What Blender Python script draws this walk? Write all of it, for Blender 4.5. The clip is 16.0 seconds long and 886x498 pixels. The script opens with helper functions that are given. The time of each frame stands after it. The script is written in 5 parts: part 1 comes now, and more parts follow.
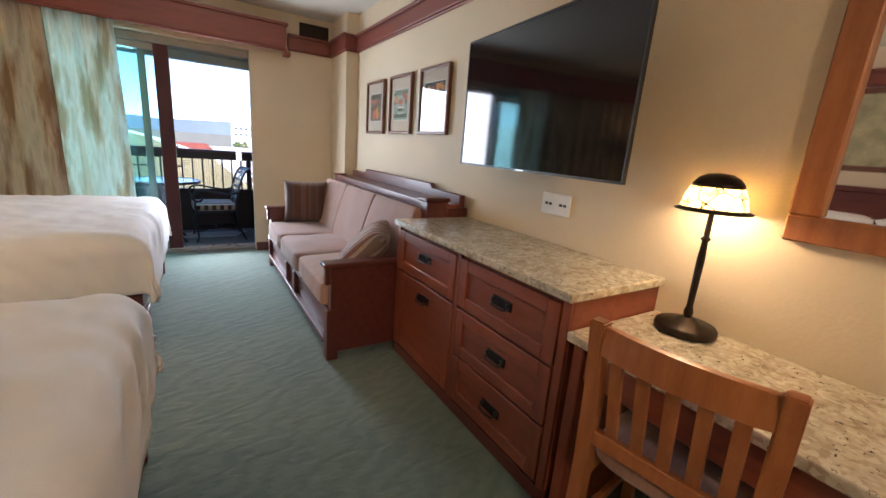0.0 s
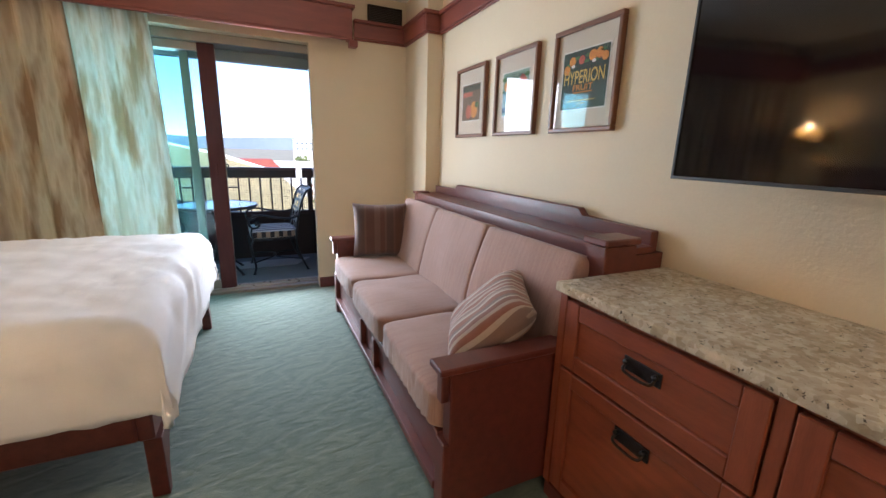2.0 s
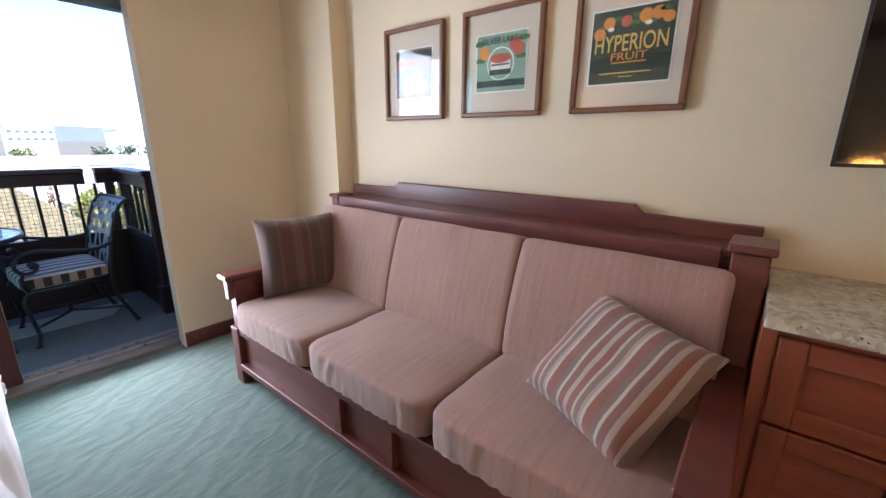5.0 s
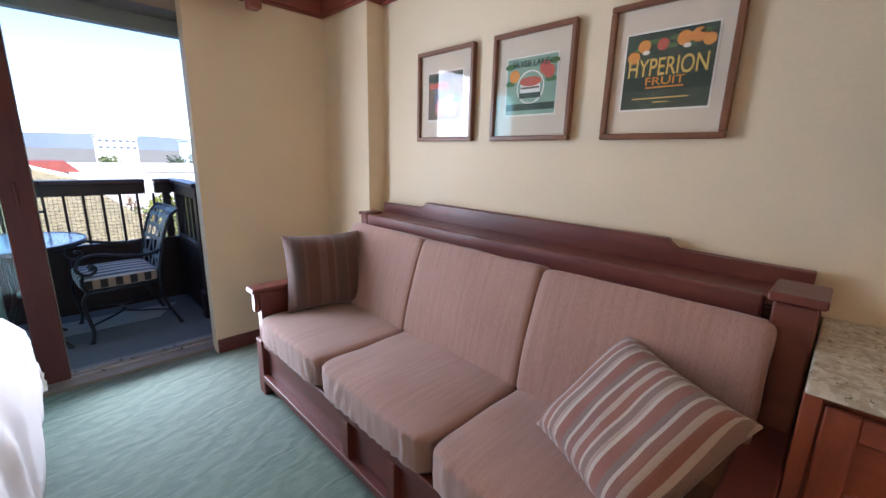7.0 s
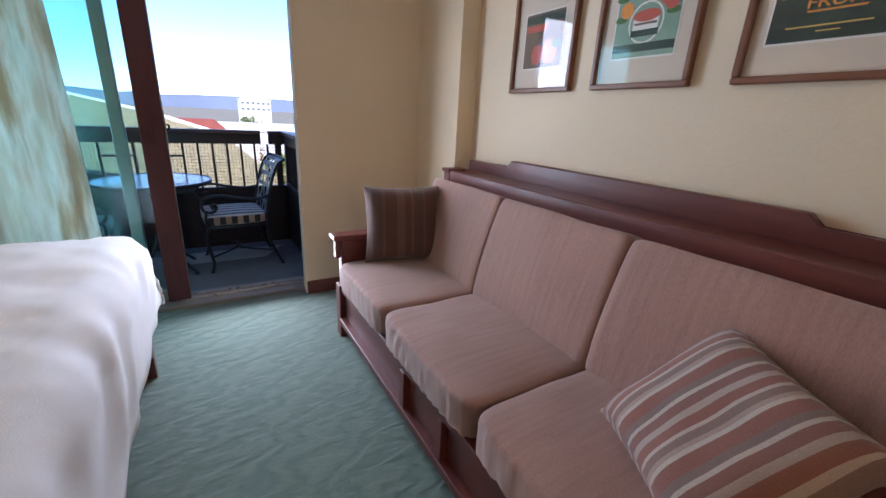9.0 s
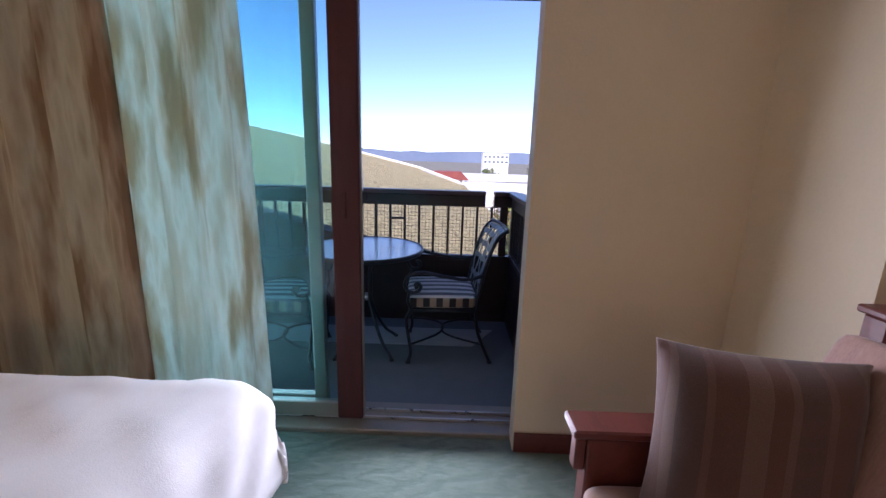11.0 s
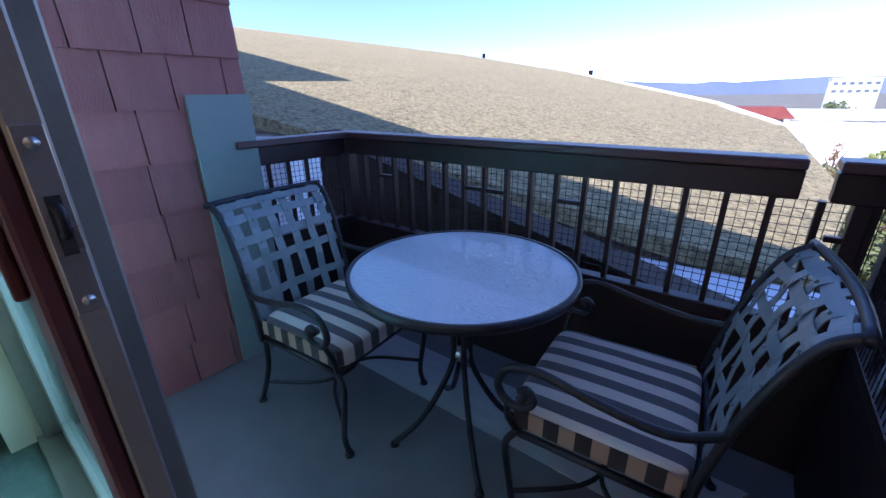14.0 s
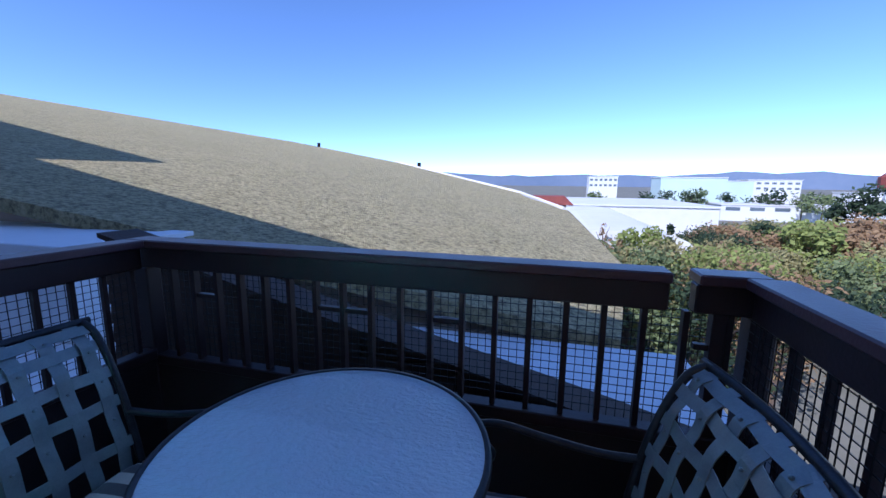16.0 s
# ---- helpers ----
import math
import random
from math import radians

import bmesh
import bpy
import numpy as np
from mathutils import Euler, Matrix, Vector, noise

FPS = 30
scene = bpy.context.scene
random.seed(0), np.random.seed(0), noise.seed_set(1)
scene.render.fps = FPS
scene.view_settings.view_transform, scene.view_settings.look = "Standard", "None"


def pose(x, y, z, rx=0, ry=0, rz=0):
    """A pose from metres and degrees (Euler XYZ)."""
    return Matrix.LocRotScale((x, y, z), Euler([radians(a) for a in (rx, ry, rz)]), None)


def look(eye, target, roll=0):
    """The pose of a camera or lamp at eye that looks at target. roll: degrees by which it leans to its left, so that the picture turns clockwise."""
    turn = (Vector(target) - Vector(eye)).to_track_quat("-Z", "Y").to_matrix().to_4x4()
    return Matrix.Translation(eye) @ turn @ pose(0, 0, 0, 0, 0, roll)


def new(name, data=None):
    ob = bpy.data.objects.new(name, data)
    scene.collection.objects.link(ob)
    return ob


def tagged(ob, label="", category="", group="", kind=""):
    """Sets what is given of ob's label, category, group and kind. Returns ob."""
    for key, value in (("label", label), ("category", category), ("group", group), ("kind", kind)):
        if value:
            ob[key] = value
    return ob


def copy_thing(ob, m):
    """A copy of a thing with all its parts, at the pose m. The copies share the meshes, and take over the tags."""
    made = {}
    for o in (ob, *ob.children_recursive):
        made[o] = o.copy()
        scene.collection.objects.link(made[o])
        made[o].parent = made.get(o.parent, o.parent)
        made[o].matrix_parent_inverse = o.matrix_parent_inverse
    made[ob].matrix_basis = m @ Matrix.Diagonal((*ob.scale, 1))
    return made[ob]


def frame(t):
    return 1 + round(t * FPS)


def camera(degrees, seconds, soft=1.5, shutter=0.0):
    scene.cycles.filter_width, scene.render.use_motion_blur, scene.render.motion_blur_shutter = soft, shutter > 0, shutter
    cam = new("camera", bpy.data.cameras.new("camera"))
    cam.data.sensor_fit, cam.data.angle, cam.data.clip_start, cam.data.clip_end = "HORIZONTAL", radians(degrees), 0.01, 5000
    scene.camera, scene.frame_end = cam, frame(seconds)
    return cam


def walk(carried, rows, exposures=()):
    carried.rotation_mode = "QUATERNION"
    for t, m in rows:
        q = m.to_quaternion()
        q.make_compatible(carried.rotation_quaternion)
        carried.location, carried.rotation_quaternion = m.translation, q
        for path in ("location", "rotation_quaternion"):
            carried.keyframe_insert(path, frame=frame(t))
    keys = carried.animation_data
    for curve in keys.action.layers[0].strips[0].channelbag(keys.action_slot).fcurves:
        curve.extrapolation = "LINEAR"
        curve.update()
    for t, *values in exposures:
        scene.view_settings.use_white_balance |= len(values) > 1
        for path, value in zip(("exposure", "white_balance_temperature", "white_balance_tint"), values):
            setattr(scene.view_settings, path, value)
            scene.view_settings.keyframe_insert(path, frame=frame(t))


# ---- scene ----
cam = camera(95.8, 16.0)
PATH = [
    (0, (0.658, 0.788, 1.231), (1.7, 2.427, 0.754), 4.5),
    (0.5, (0.687, 0.986, 1.224), (1.537, 2.712, 0.676), 3.5),
    (1, (0.736, 1.253, 1.21), (1.552, 2.991, 0.651), 2.2),
    (1.5, (0.791, 1.566, 1.228), (1.56, 3.328, 0.674), 1.9),
    (2, (0.775, 1.883, 1.226), (1.586, 3.65, 0.758), 1.6),
    (2.5, (0.749, 2.203, 1.225), (1.676, 3.896, 0.699), 0.9),
    (3, (0.727, 2.553, 1.238), (1.789, 4.193, 0.809), -0.5),
    (3.5, (0.65, 2.766, 1.233), (1.97, 4.207, 0.804), 1.3),
    (4, (0.487, 2.889, 1.218), (1.976, 4.112, 0.685), -0.2),
    (6.3, (0.467, 2.914, 1.24), (1.958, 4.162, 0.769), 1.2),
    (6.5, (0.486, 2.905, 1.253), (1.952, 4.192, 0.811), 1.2),
    (7, (0.571, 2.868, 1.259), (1.946, 4.248, 0.806), 1.5),
    (7.5, (0.638, 2.835, 1.229), (1.923, 4.264, 0.675), 2.0),
    (8, (0.678, 2.824, 1.221), (1.89, 4.276, 0.571), 2.3),
    (8.5, (0.695, 2.825, 1.203), (1.835, 4.313, 0.505), 2.8),
    (9, (0.697, 2.878, 1.191), (1.679, 4.507, 0.574), 3.0),
    (9.5, (0.706, 3.087, 1.196), (1.431, 4.882, 0.694), 2.8),
    (10, (0.741, 3.354, 1.193), (1.261, 5.225, 0.713), 1.2),
    (10.2, (0.763, 3.488, 1.21), (1.202, 5.386, 0.758), 1.0),
    (12.3, (1.070, 4.899, 1.235), (0.370, 6.718, 0.785), 3.0),
    (12.5, (1.030, 5.074, 1.221), (0.288, 6.871, 0.754), 2.9),
    (13, (1.012, 5.34, 1.208), (0.121, 7.049, 0.674), 2.2),
    (13.5, (1.044, 5.533, 1.196), (-0.027, 7.111, 0.595), 1.1),
    (14, (1.06, 5.6, 1.178), (-0.082, 7.08, 0.467), -0.8),
    (14.5, (1.056, 5.602, 1.155), (-0.043, 7.066, 0.352), -2.0),
    (15, (1.023, 5.63, 1.193), (0.052, 7.251, 0.537), -0.6),
    (15.5, (0.926, 5.717, 1.244), (0.188, 7.519, 0.788), 0.6),
    (16, (0.833, 5.865, 1.25), (0.32, 7.771, 0.925), 0.7),
]
# stops and white balance: the clip's camera stops down as it steps out to the balcony
EXPOSURES = [(0, 1.65, 6050, 17), (2, 1.8, 6050, 17), (4, 1.8, 5950, 19), (8, 1.5, 5850, 21), (9.2, 1.2, 5800, 22), (10.2, 0.85, 5850, 25), (12.3, 1.15, 6000, 36), (13.0, 1.15, 5750, 34), (14.0, 1.25, 5450, 28), (15.0, 1.2, 5700, 26), (15.6, 0.9, 5200, 22), (16.0, 0.5, 5050, 22)]
walk(cam, [(t, look(eye, target, roll)) for t, eye, target, roll in PATH], EXPOSURES)

# ---- world and sun ----
SUN = Vector((-0.5, -1.0, 0.9)).normalized()
world = bpy.data.worlds.new("world")
scene.world = world
world.use_nodes = True
wn = world.node_tree
bg = wn.nodes["Background"]
sky = wn.nodes.new("ShaderNodeTexSky")
sky.sky_type = 'NISHITA'
sky.sun_disc = False
sky.sun_elevation = math.asin(SUN.z)
sky.sun_rotation = math.atan2(SUN.x, SUN.y)
sky.air_density = 0.65
sky.dust_density = 0.0
sky.ozone_density = 3.0
wn.links.new(sky.outputs[0], bg.inputs[0])
bg.inputs[1].default_value = 0.15
sun = new("sun", bpy.data.lights.new("sun", 'SUN'))
sun.data.energy = 4.2
sun.data.angle = radians(0.5)
sun.data.color = (1.0, 0.93, 0.82)
sun.matrix_world = look(SUN * 40, (0, 0, 0))


def lamp_light(name, at, watts, color, radius):
    ob = new(name, bpy.data.lights.new(name, 'POINT'))
    ob.data.energy, ob.data.color, ob.data.shadow_soft_size = watts, color, radius
    ob.location = at
    return ob


DESK_LAMP = (2.045, 1.41, 0.702)
BEDSIDE = (-1.5, 2.98, 0.62)
WALL_LAMP = (-1.55, 5.0, 1.52)
WARM = (1.0, 0.70, 0.38)
lamp_light("desk_lamp_bulb_light", (DESK_LAMP[0] - 0.0, DESK_LAMP[1], DESK_LAMP[2] + 0.43), 3.0, WARM, 0.03)
lamp_light("bedside_lamp_bulb_light", (BEDSIDE[0], BEDSIDE[1], BEDSIDE[2] + 0.43), 28, WARM, 0.04)
lamp_light("wall_lamp_bulb_light", (WALL_LAMP[0], WALL_LAMP[1], WALL_LAMP[2] + 0.05), 5, WARM, 0.03)
# unseen fill lamp, added over the room's entry, behind the walk's start
lamp_light("entry_light_bulb_light", (0.6, -1.2, 2.3), 26, (1.0, 0.75, 0.47), 0.1)
# sky light in the open half of the balcony door and behind its glass half
def sky_light(name, at, width, height, watts):
    ob = new(name, bpy.data.lights.new(name, 'AREA'))
    ob.data.shape, ob.data.size, ob.data.size_y = 'RECTANGLE', width, height
    ob.data.energy, ob.data.color = watts, (0.88, 0.94, 1.0)
    ob.data.spread = radians(165)
    ob.matrix_world = look(at, (at[0], at[1] - 5, at[2] - 0.1))


sky_light("door_sky_light", (0.865, 5.503, 1.04), 0.64, 1.85, 15)
sky_light("window_sky_light", (-0.24, 5.80, 1.04), 1.0, 1.8, 15)


# ---- materials ----
def node_mat(name):
    m = bpy.data.materials.new(name)
    m.use_nodes = True
    nt = m.node_tree
    return m, nt, nt.nodes["Principled BSDF"]


def add(nt, kind, **values):
    n = nt.nodes.new(kind)
    for k, v in values.items():
        n.inputs[k.replace("_", " ")].default_value = v
    return n


def coords(nt, stretch=(1, 1, 1), turn=(0, 0, 0)):
    tc = nt.nodes.new("ShaderNodeTexCoord")
    mp = nt.nodes.new("ShaderNodeMapping")
    mp.inputs["Scale"].default_value = stretch
    mp.inputs["Rotation"].default_value = turn
    nt.links.new(tc.outputs["Object"], mp.inputs[0])
    return mp.outputs[0]


def ramp(nt, fac, stops):
    r = nt.nodes.new("ShaderNodeValToRGB")
    while len(r.color_ramp.elements) < len(stops):
        r.color_ramp.elements.new(0.5)
    for e, (p, c) in zip(r.color_ramp.elements, stops):
        e.position, e.color = p, (*c, 1)
    nt.links.new(fac, r.inputs[0])
    return r.outputs[0]


def mix_rgb(nt, fac, a, b, mode='MIX'):
    m = nt.nodes.new("ShaderNodeMix")
    m.data_type, m.blend_type = 'RGBA', mode
    for sock, v in ((m.inputs[0], fac), (m.inputs[6], a), (m.inputs[7], b)):
        if isinstance(v, (int, float)):
            sock.default_value = v
        elif isinstance(v, tuple):
            sock.default_value = (*v, 1)
        else:
            nt.links.new(v, sock)
    return m.outputs[2]


def noise_at(nt, vec, scale, detail=4.0, rough=0.55):
    n = add(nt, "ShaderNodeTexNoise", Scale=scale, Detail=detail, Roughness=rough)
    nt.links.new(vec, n.inputs["Vector"])
    return n.outputs[0]


def bump(nt, bsdf, height, strength, dist=0.01):
    b = add(nt, "ShaderNodeBump", Strength=strength, Distance=dist)
    nt.links.new(height, b.inputs["Height"])
    nt.links.new(b.outputs[0], bsdf.inputs["Normal"])


def surface(name, dark, light, scale=8, rough=0.6, metal=0.0, grain=120, strength=0.15, stretch=(1, 1, 1), rough_var=0.1, vary=0.0, coat=0.0, dist=0.01):
    """Colour that wanders between two tones, fine grain in relief, gloss that varies."""
    m, nt, b = node_mat(name)
    v = coords(nt, stretch)
    big, fine = noise_at(nt, v, scale), noise_at(nt, v, grain, 3)
    col = ramp(nt, big, [(0.3, dark), (0.7, light)])
    col = mix_rgb(nt, 0.25, col, ramp(nt, fine, [(0.35, dark), (0.65, light)]))
    if vary:
        info = nt.nodes.new("ShaderNodeObjectInfo")
        col = mix_rgb(nt, vary, col, ramp(nt, info.outputs["Random"], [(0, tuple(c * 0.45 for c in dark)), (1, tuple(min(1, c * 1.35) for c in light))]))
    nt.links.new(col, b.inputs["Base Color"])
    rr = add(nt, "ShaderNodeMapRange", To_Min=max(0.02, rough - rough_var), To_Max=min(1, rough + rough_var))
    nt.links.new(big, rr.inputs[0])
    nt.links.new(rr.outputs[0], b.inputs["Roughness"])
    b.inputs["Metallic"].default_value = metal
    b.inputs["Coat Weight"].default_value = coat
    if strength:
        bump(nt, b, fine, strength, dist)
    return m


def striped(name, axis, width, tones, rough=0.9, weave=400, shift=0.0):
    """Cloth with woven stripes across one axis; tones are (share of the repeat, colour)."""
    m, nt, b = node_mat(name)
    tc = nt.nodes.new("ShaderNodeTexCoord")
    sp = nt.nodes.new("ShaderNodeSeparateXYZ")
    nt.links.new(tc.outputs["Object"], sp.inputs[0])
    q = nt.nodes.new("ShaderNodeMath")
    q.operation = 'MULTIPLY_ADD'
    q.inputs[1].default_value, q.inputs[2].default_value = 1.0 / width, 50.0 + shift
    nt.links.new(sp.outputs[axis], q.inputs[0])
    fr = nt.nodes.new("ShaderNodeMath")
    fr.operation = 'FRACT'
    nt.links.new(q.outputs[0], fr.inputs[0])
    r = nt.nodes.new("ShaderNodeValToRGB")
    r.color_ramp.interpolation = 'CONSTANT'
    while len(r.color_ramp.elements) < len(tones):
        r.color_ramp.elements.new(0.5)
    for e, (p, c) in zip(r.color_ramp.elements, tones):
        e.position, e.color = p, (*c, 1)
    nt.links.new(fr.outputs[0], r.inputs[0])
    v = coords(nt)
    n = noise_at(nt, v, weave, 2)
    soil = noise_at(nt, v, 7, 3)
    col = mix_rgb(nt, 0.35, r.outputs[0], ramp(nt, n, [(0.3, (0.3, 0.3, 0.3)), (0.7, (1, 1, 1))]), 'MULTIPLY')
    col = mix_rgb(nt, 0.3, col, ramp(nt, soil, [(0.3, (0.6, 0.6, 0.6)), (0.7, (1, 1, 1))]), 'MULTIPLY')
    nt.links.new(col, b.inputs["Base Color"])
    b.inputs["Roughness"].default_value = rough
    b.inputs["Sheen Weight"].default_value = 0.2
    bump(nt, b, n, 0.3, 0.003)
    return m


WALL = surface("painted_wall", (0.63, 0.525, 0.37), (0.69, 0.58, 0.415), 1.5, 0.7, grain=90, strength=0.12)
CEIL = surface("painted_ceiling", (0.70, 0.66, 0.58), (0.76, 0.72, 0.64), 2, 0.85, grain=150, strength=0.2)
WOOD = surface("cherry_wood", (0.16, 0.035, 0.018), (0.27, 0.07, 0.032), 5, 0.36, grain=60, strength=0.05, stretch=(6, 0.7, 6), coat=0.15)
WOOD_V = surface("cherry_wood_upright", (0.16, 0.035, 0.018), (0.27, 0.07, 0.032), 5, 0.36, grain=60, strength=0.05, stretch=(6, 6, 0.7), coat=0.15)
DARKWOOD = surface("dark_red_wood", (0.085, 0.020, 0.016), (0.15, 0.036, 0.026), 5, 0.4, grain=60, strength=0.06, stretch=(6, 0.7, 6), coat=0.1)
TRIM = surface("red_brown_trim", (0.17, 0.042, 0.030), (0.24, 0.065, 0.042), 4, 0.42, grain=50, strength=0.05, stretch=(0.7, 0.7, 6))
CHAIRWOOD = surface("orange_oak", (0.26, 0.085, 0.026), (0.40, 0.15, 0.05), 6, 0.36, grain=70, strength=0.06, stretch=(6, 6, 0.8), coat=0.2)
SHEET = surface("white_duvet_cotton", (0.74, 0.72, 0.71), (0.82, 0.81, 0.80), 4, 0.85, grain=300, strength=0.12)
PILLOWCASE = surface("white_pillowcase", (0.76, 0.75, 0.74), (0.82, 0.81, 0.8), 4, 0.85, grain=300, strength=0.12)
BLACKIRON = surface("black_iron", (0.012, 0.012, 0.014), (0.03, 0.03, 0.032), 20, 0.42, 0.6, 200, 0.1)
BRONZE = surface("dark_bronze", (0.02, 0.015, 0.012), (0.05, 0.035, 0.025), 18, 0.35, 0.8, 150, 0.1)
STRAPMAT = surface("blue_grey_strap_metal", (0.21, 0.255, 0.275), (0.29, 0.34, 0.355), 25, 0.42, 0.3, 200, 0.08)
CHAIRIRON = surface("blackened_chair_tube", (0.02, 0.024, 0.03), (0.045, 0.05, 0.06), 25, 0.38, 0.5, 200, 0.08)
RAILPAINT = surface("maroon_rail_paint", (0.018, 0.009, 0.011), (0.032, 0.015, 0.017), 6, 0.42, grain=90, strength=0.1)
# the rail's maroon made lighter: sky sheen on the cap put into its colour
CAPSKYLIT = surface("maroon_cap_sky_sheen", (0.065, 0.03, 0.036), (0.10, 0.05, 0.056), 6, 0.38, grain=90, strength=0.1)
DARKPANEL = surface("dark_kick_board", (0.012, 0.008, 0.009), (0.024, 0.014, 0.015), 6, 0.55, grain=90, strength=0.1)
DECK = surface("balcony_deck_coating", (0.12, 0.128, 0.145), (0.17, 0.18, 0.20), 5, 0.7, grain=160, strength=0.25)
# deck tone lightened to paint the patch of sky light on the floor
DECKLIGHT = surface("sky_lit_deck_patch", (0.36, 0.37, 0.40), (0.46, 0.47, 0.5), 6, 0.6, grain=140, strength=0.2, stretch=(0.6, 5, 5))
SHINGLE = surface("pink_red_wall_shingle", (0.27, 0.095, 0.095), (0.35, 0.14, 0.135), 9, 0.75, grain=70, strength=0.3, stretch=(3, 3, 0.6), vary=0.22)
LAPBOARD = surface("dark_brown_lap_boards", (0.035, 0.022, 0.016), (0.07, 0.045, 0.032), 5, 0.75, grain=80, strength=0.25, stretch=(0.6, 5, 5))
PLATE = surface("grey_green_board", (0.19, 0.235, 0.24), (0.235, 0.28, 0.285), 4, 0.6, grain=90, strength=0.1)
ALU = surface("tan_anodised_frame", (0.24, 0.215, 0.185), (0.31, 0.28, 0.245), 6, 0.4, 0.35, 160, 0.05)
STILE = surface("maroon_door_stile", (0.072, 0.026, 0.027), (0.098, 0.036, 0.036), 6, 0.7, grain=100, strength=0.05, stretch=(5, 5, 0.6))
STILE.node_tree.nodes["Principled BSDF"].inputs["Specular IOR Level"].default_value = 0.15
STEEL = surface("worn_steel", (0.45, 0.45, 0.45), (0.6, 0.6, 0.6), 20, 0.3, 0.95, 150, 0.06)
WHITEPLASTIC = surface("white_plastic", (0.74, 0.72, 0.67), (0.8, 0.78, 0.73), 6, 0.4, grain=150, strength=0.03)
BLACKPLASTIC = surface("black_plastic", (0.01, 0.01, 0.011), (0.02, 0.02, 0.022), 20, 0.4, grain=200, strength=0.05)
SLOT = surface("dark_slot", (0.01, 0.01, 0.01), (0.02, 0.02, 0.02), 20, 0.7)
MATBOARD = surface("cream_mat_board", (0.60, 0.52, 0.42), (0.66, 0.58, 0.47), 6, 0.9, grain=300, strength=0.05)
FRAMEWOOD = surface("brown_picture_frame", (0.13, 0.05, 0.025), (0.20, 0.08, 0.04), 8, 0.4, grain=90, strength=0.05)
WHITEPAPER = surface("white_paper", (0.75, 0.73, 0.68), (0.8, 0.78, 0.73), 9, 0.9)
CONCRETE = surface("stucco", (0.42, 0.36, 0.33), (0.5, 0.44, 0.40), 3, 0.85, grain=60, strength=0.3)
WHITEROOF = surface("white_membrane_roof", (0.62, 0.60, 0.56), (0.74, 0.72, 0.68), 0.05, 0.8, grain=0.6, strength=0.1)
GREYROOF = surface("pale_flat_roof", (0.74, 0.77, 0.80), (0.83, 0.85, 0.87), 0.3, 0.7, grain=3, strength=0.1)
REDROOF = surface("red_roof_tile", (0.20, 0.045, 0.035), (0.28, 0.07, 0.05), 1, 0.7, grain=6, strength=0.2)
FARWALL = surface("far_white_wall", (0.60, 0.59, 0.57), (0.70, 0.69, 0.66), 0.05, 0.8, strength=0)
FARGLASS = surface("far_window", (0.08, 0.10, 0.12), (0.14, 0.17, 0.19), 0.1, 0.3, strength=0)
MINTWALL = surface("far_mint_wall", (0.48, 0.58, 0.55), (0.55, 0.65, 0.62), 0.05, 0.8, strength=0)
# distance haze is put into this blue-grey base colour
HILL = surface("haze_tinted_hills", (0.13, 0.17, 0.25), (0.17, 0.21, 0.29), 0.002, 1.0, grain=0.02, strength=0)
EARTH = surface("far_ground", (0.12, 0.12, 0.085), (0.24, 0.22, 0.17), 0.03, 0.95, grain=0.5, strength=0.2)
BARK = surface("bark", (0.07, 0.05, 0.035), (0.13, 0.09, 0.06), 3, 0.9, grain=15, strength=0.4)
PRINTGREEN = surface("green_print", (0.20, 0.33, 0.25), (0.27, 0.40, 0.30), 18, 0.7, strength=0)
PRINTDARK = surface("dark_green_print", (0.015, 0.035, 0.025), (0.04, 0.075, 0.05), 12, 0.7, strength=0)
PRINTBROWN = surface("brown_print", (0.11, 0.075, 0.05), (0.2, 0.14, 0.1), 14, 0.7, strength=0)
PRINTYELLOW = surface("yellow_ink", (0.62, 0.42, 0.10), (0.7, 0.5, 0.14), 20, 0.7, strength=0)
PRINTORANGE = surface("orange_ink", (0.62, 0.20, 0.04), (0.75, 0.34, 0.06), 30, 0.7, strength=0)
PRINTRED = surface("red_ink", (0.45, 0.09, 0.06), (0.55, 0.13, 0.08), 30, 0.7, strength=0)
PRINTLEAF = surface("leaf_ink", (0.04, 0.12, 0.04), (0.09, 0.2, 0.06), 30, 0.7, strength=0)
SCREEN = surface("tv_screen", (0.004, 0.004, 0.005), (0.006, 0.006, 0.007), 2, 0.06, strength=0, rough_var=0.02)
LENS = surface("botanical_print", (0.24, 0.25, 0.14), (0.55, 0.47, 0.28), 7, 0.7, strength=0)


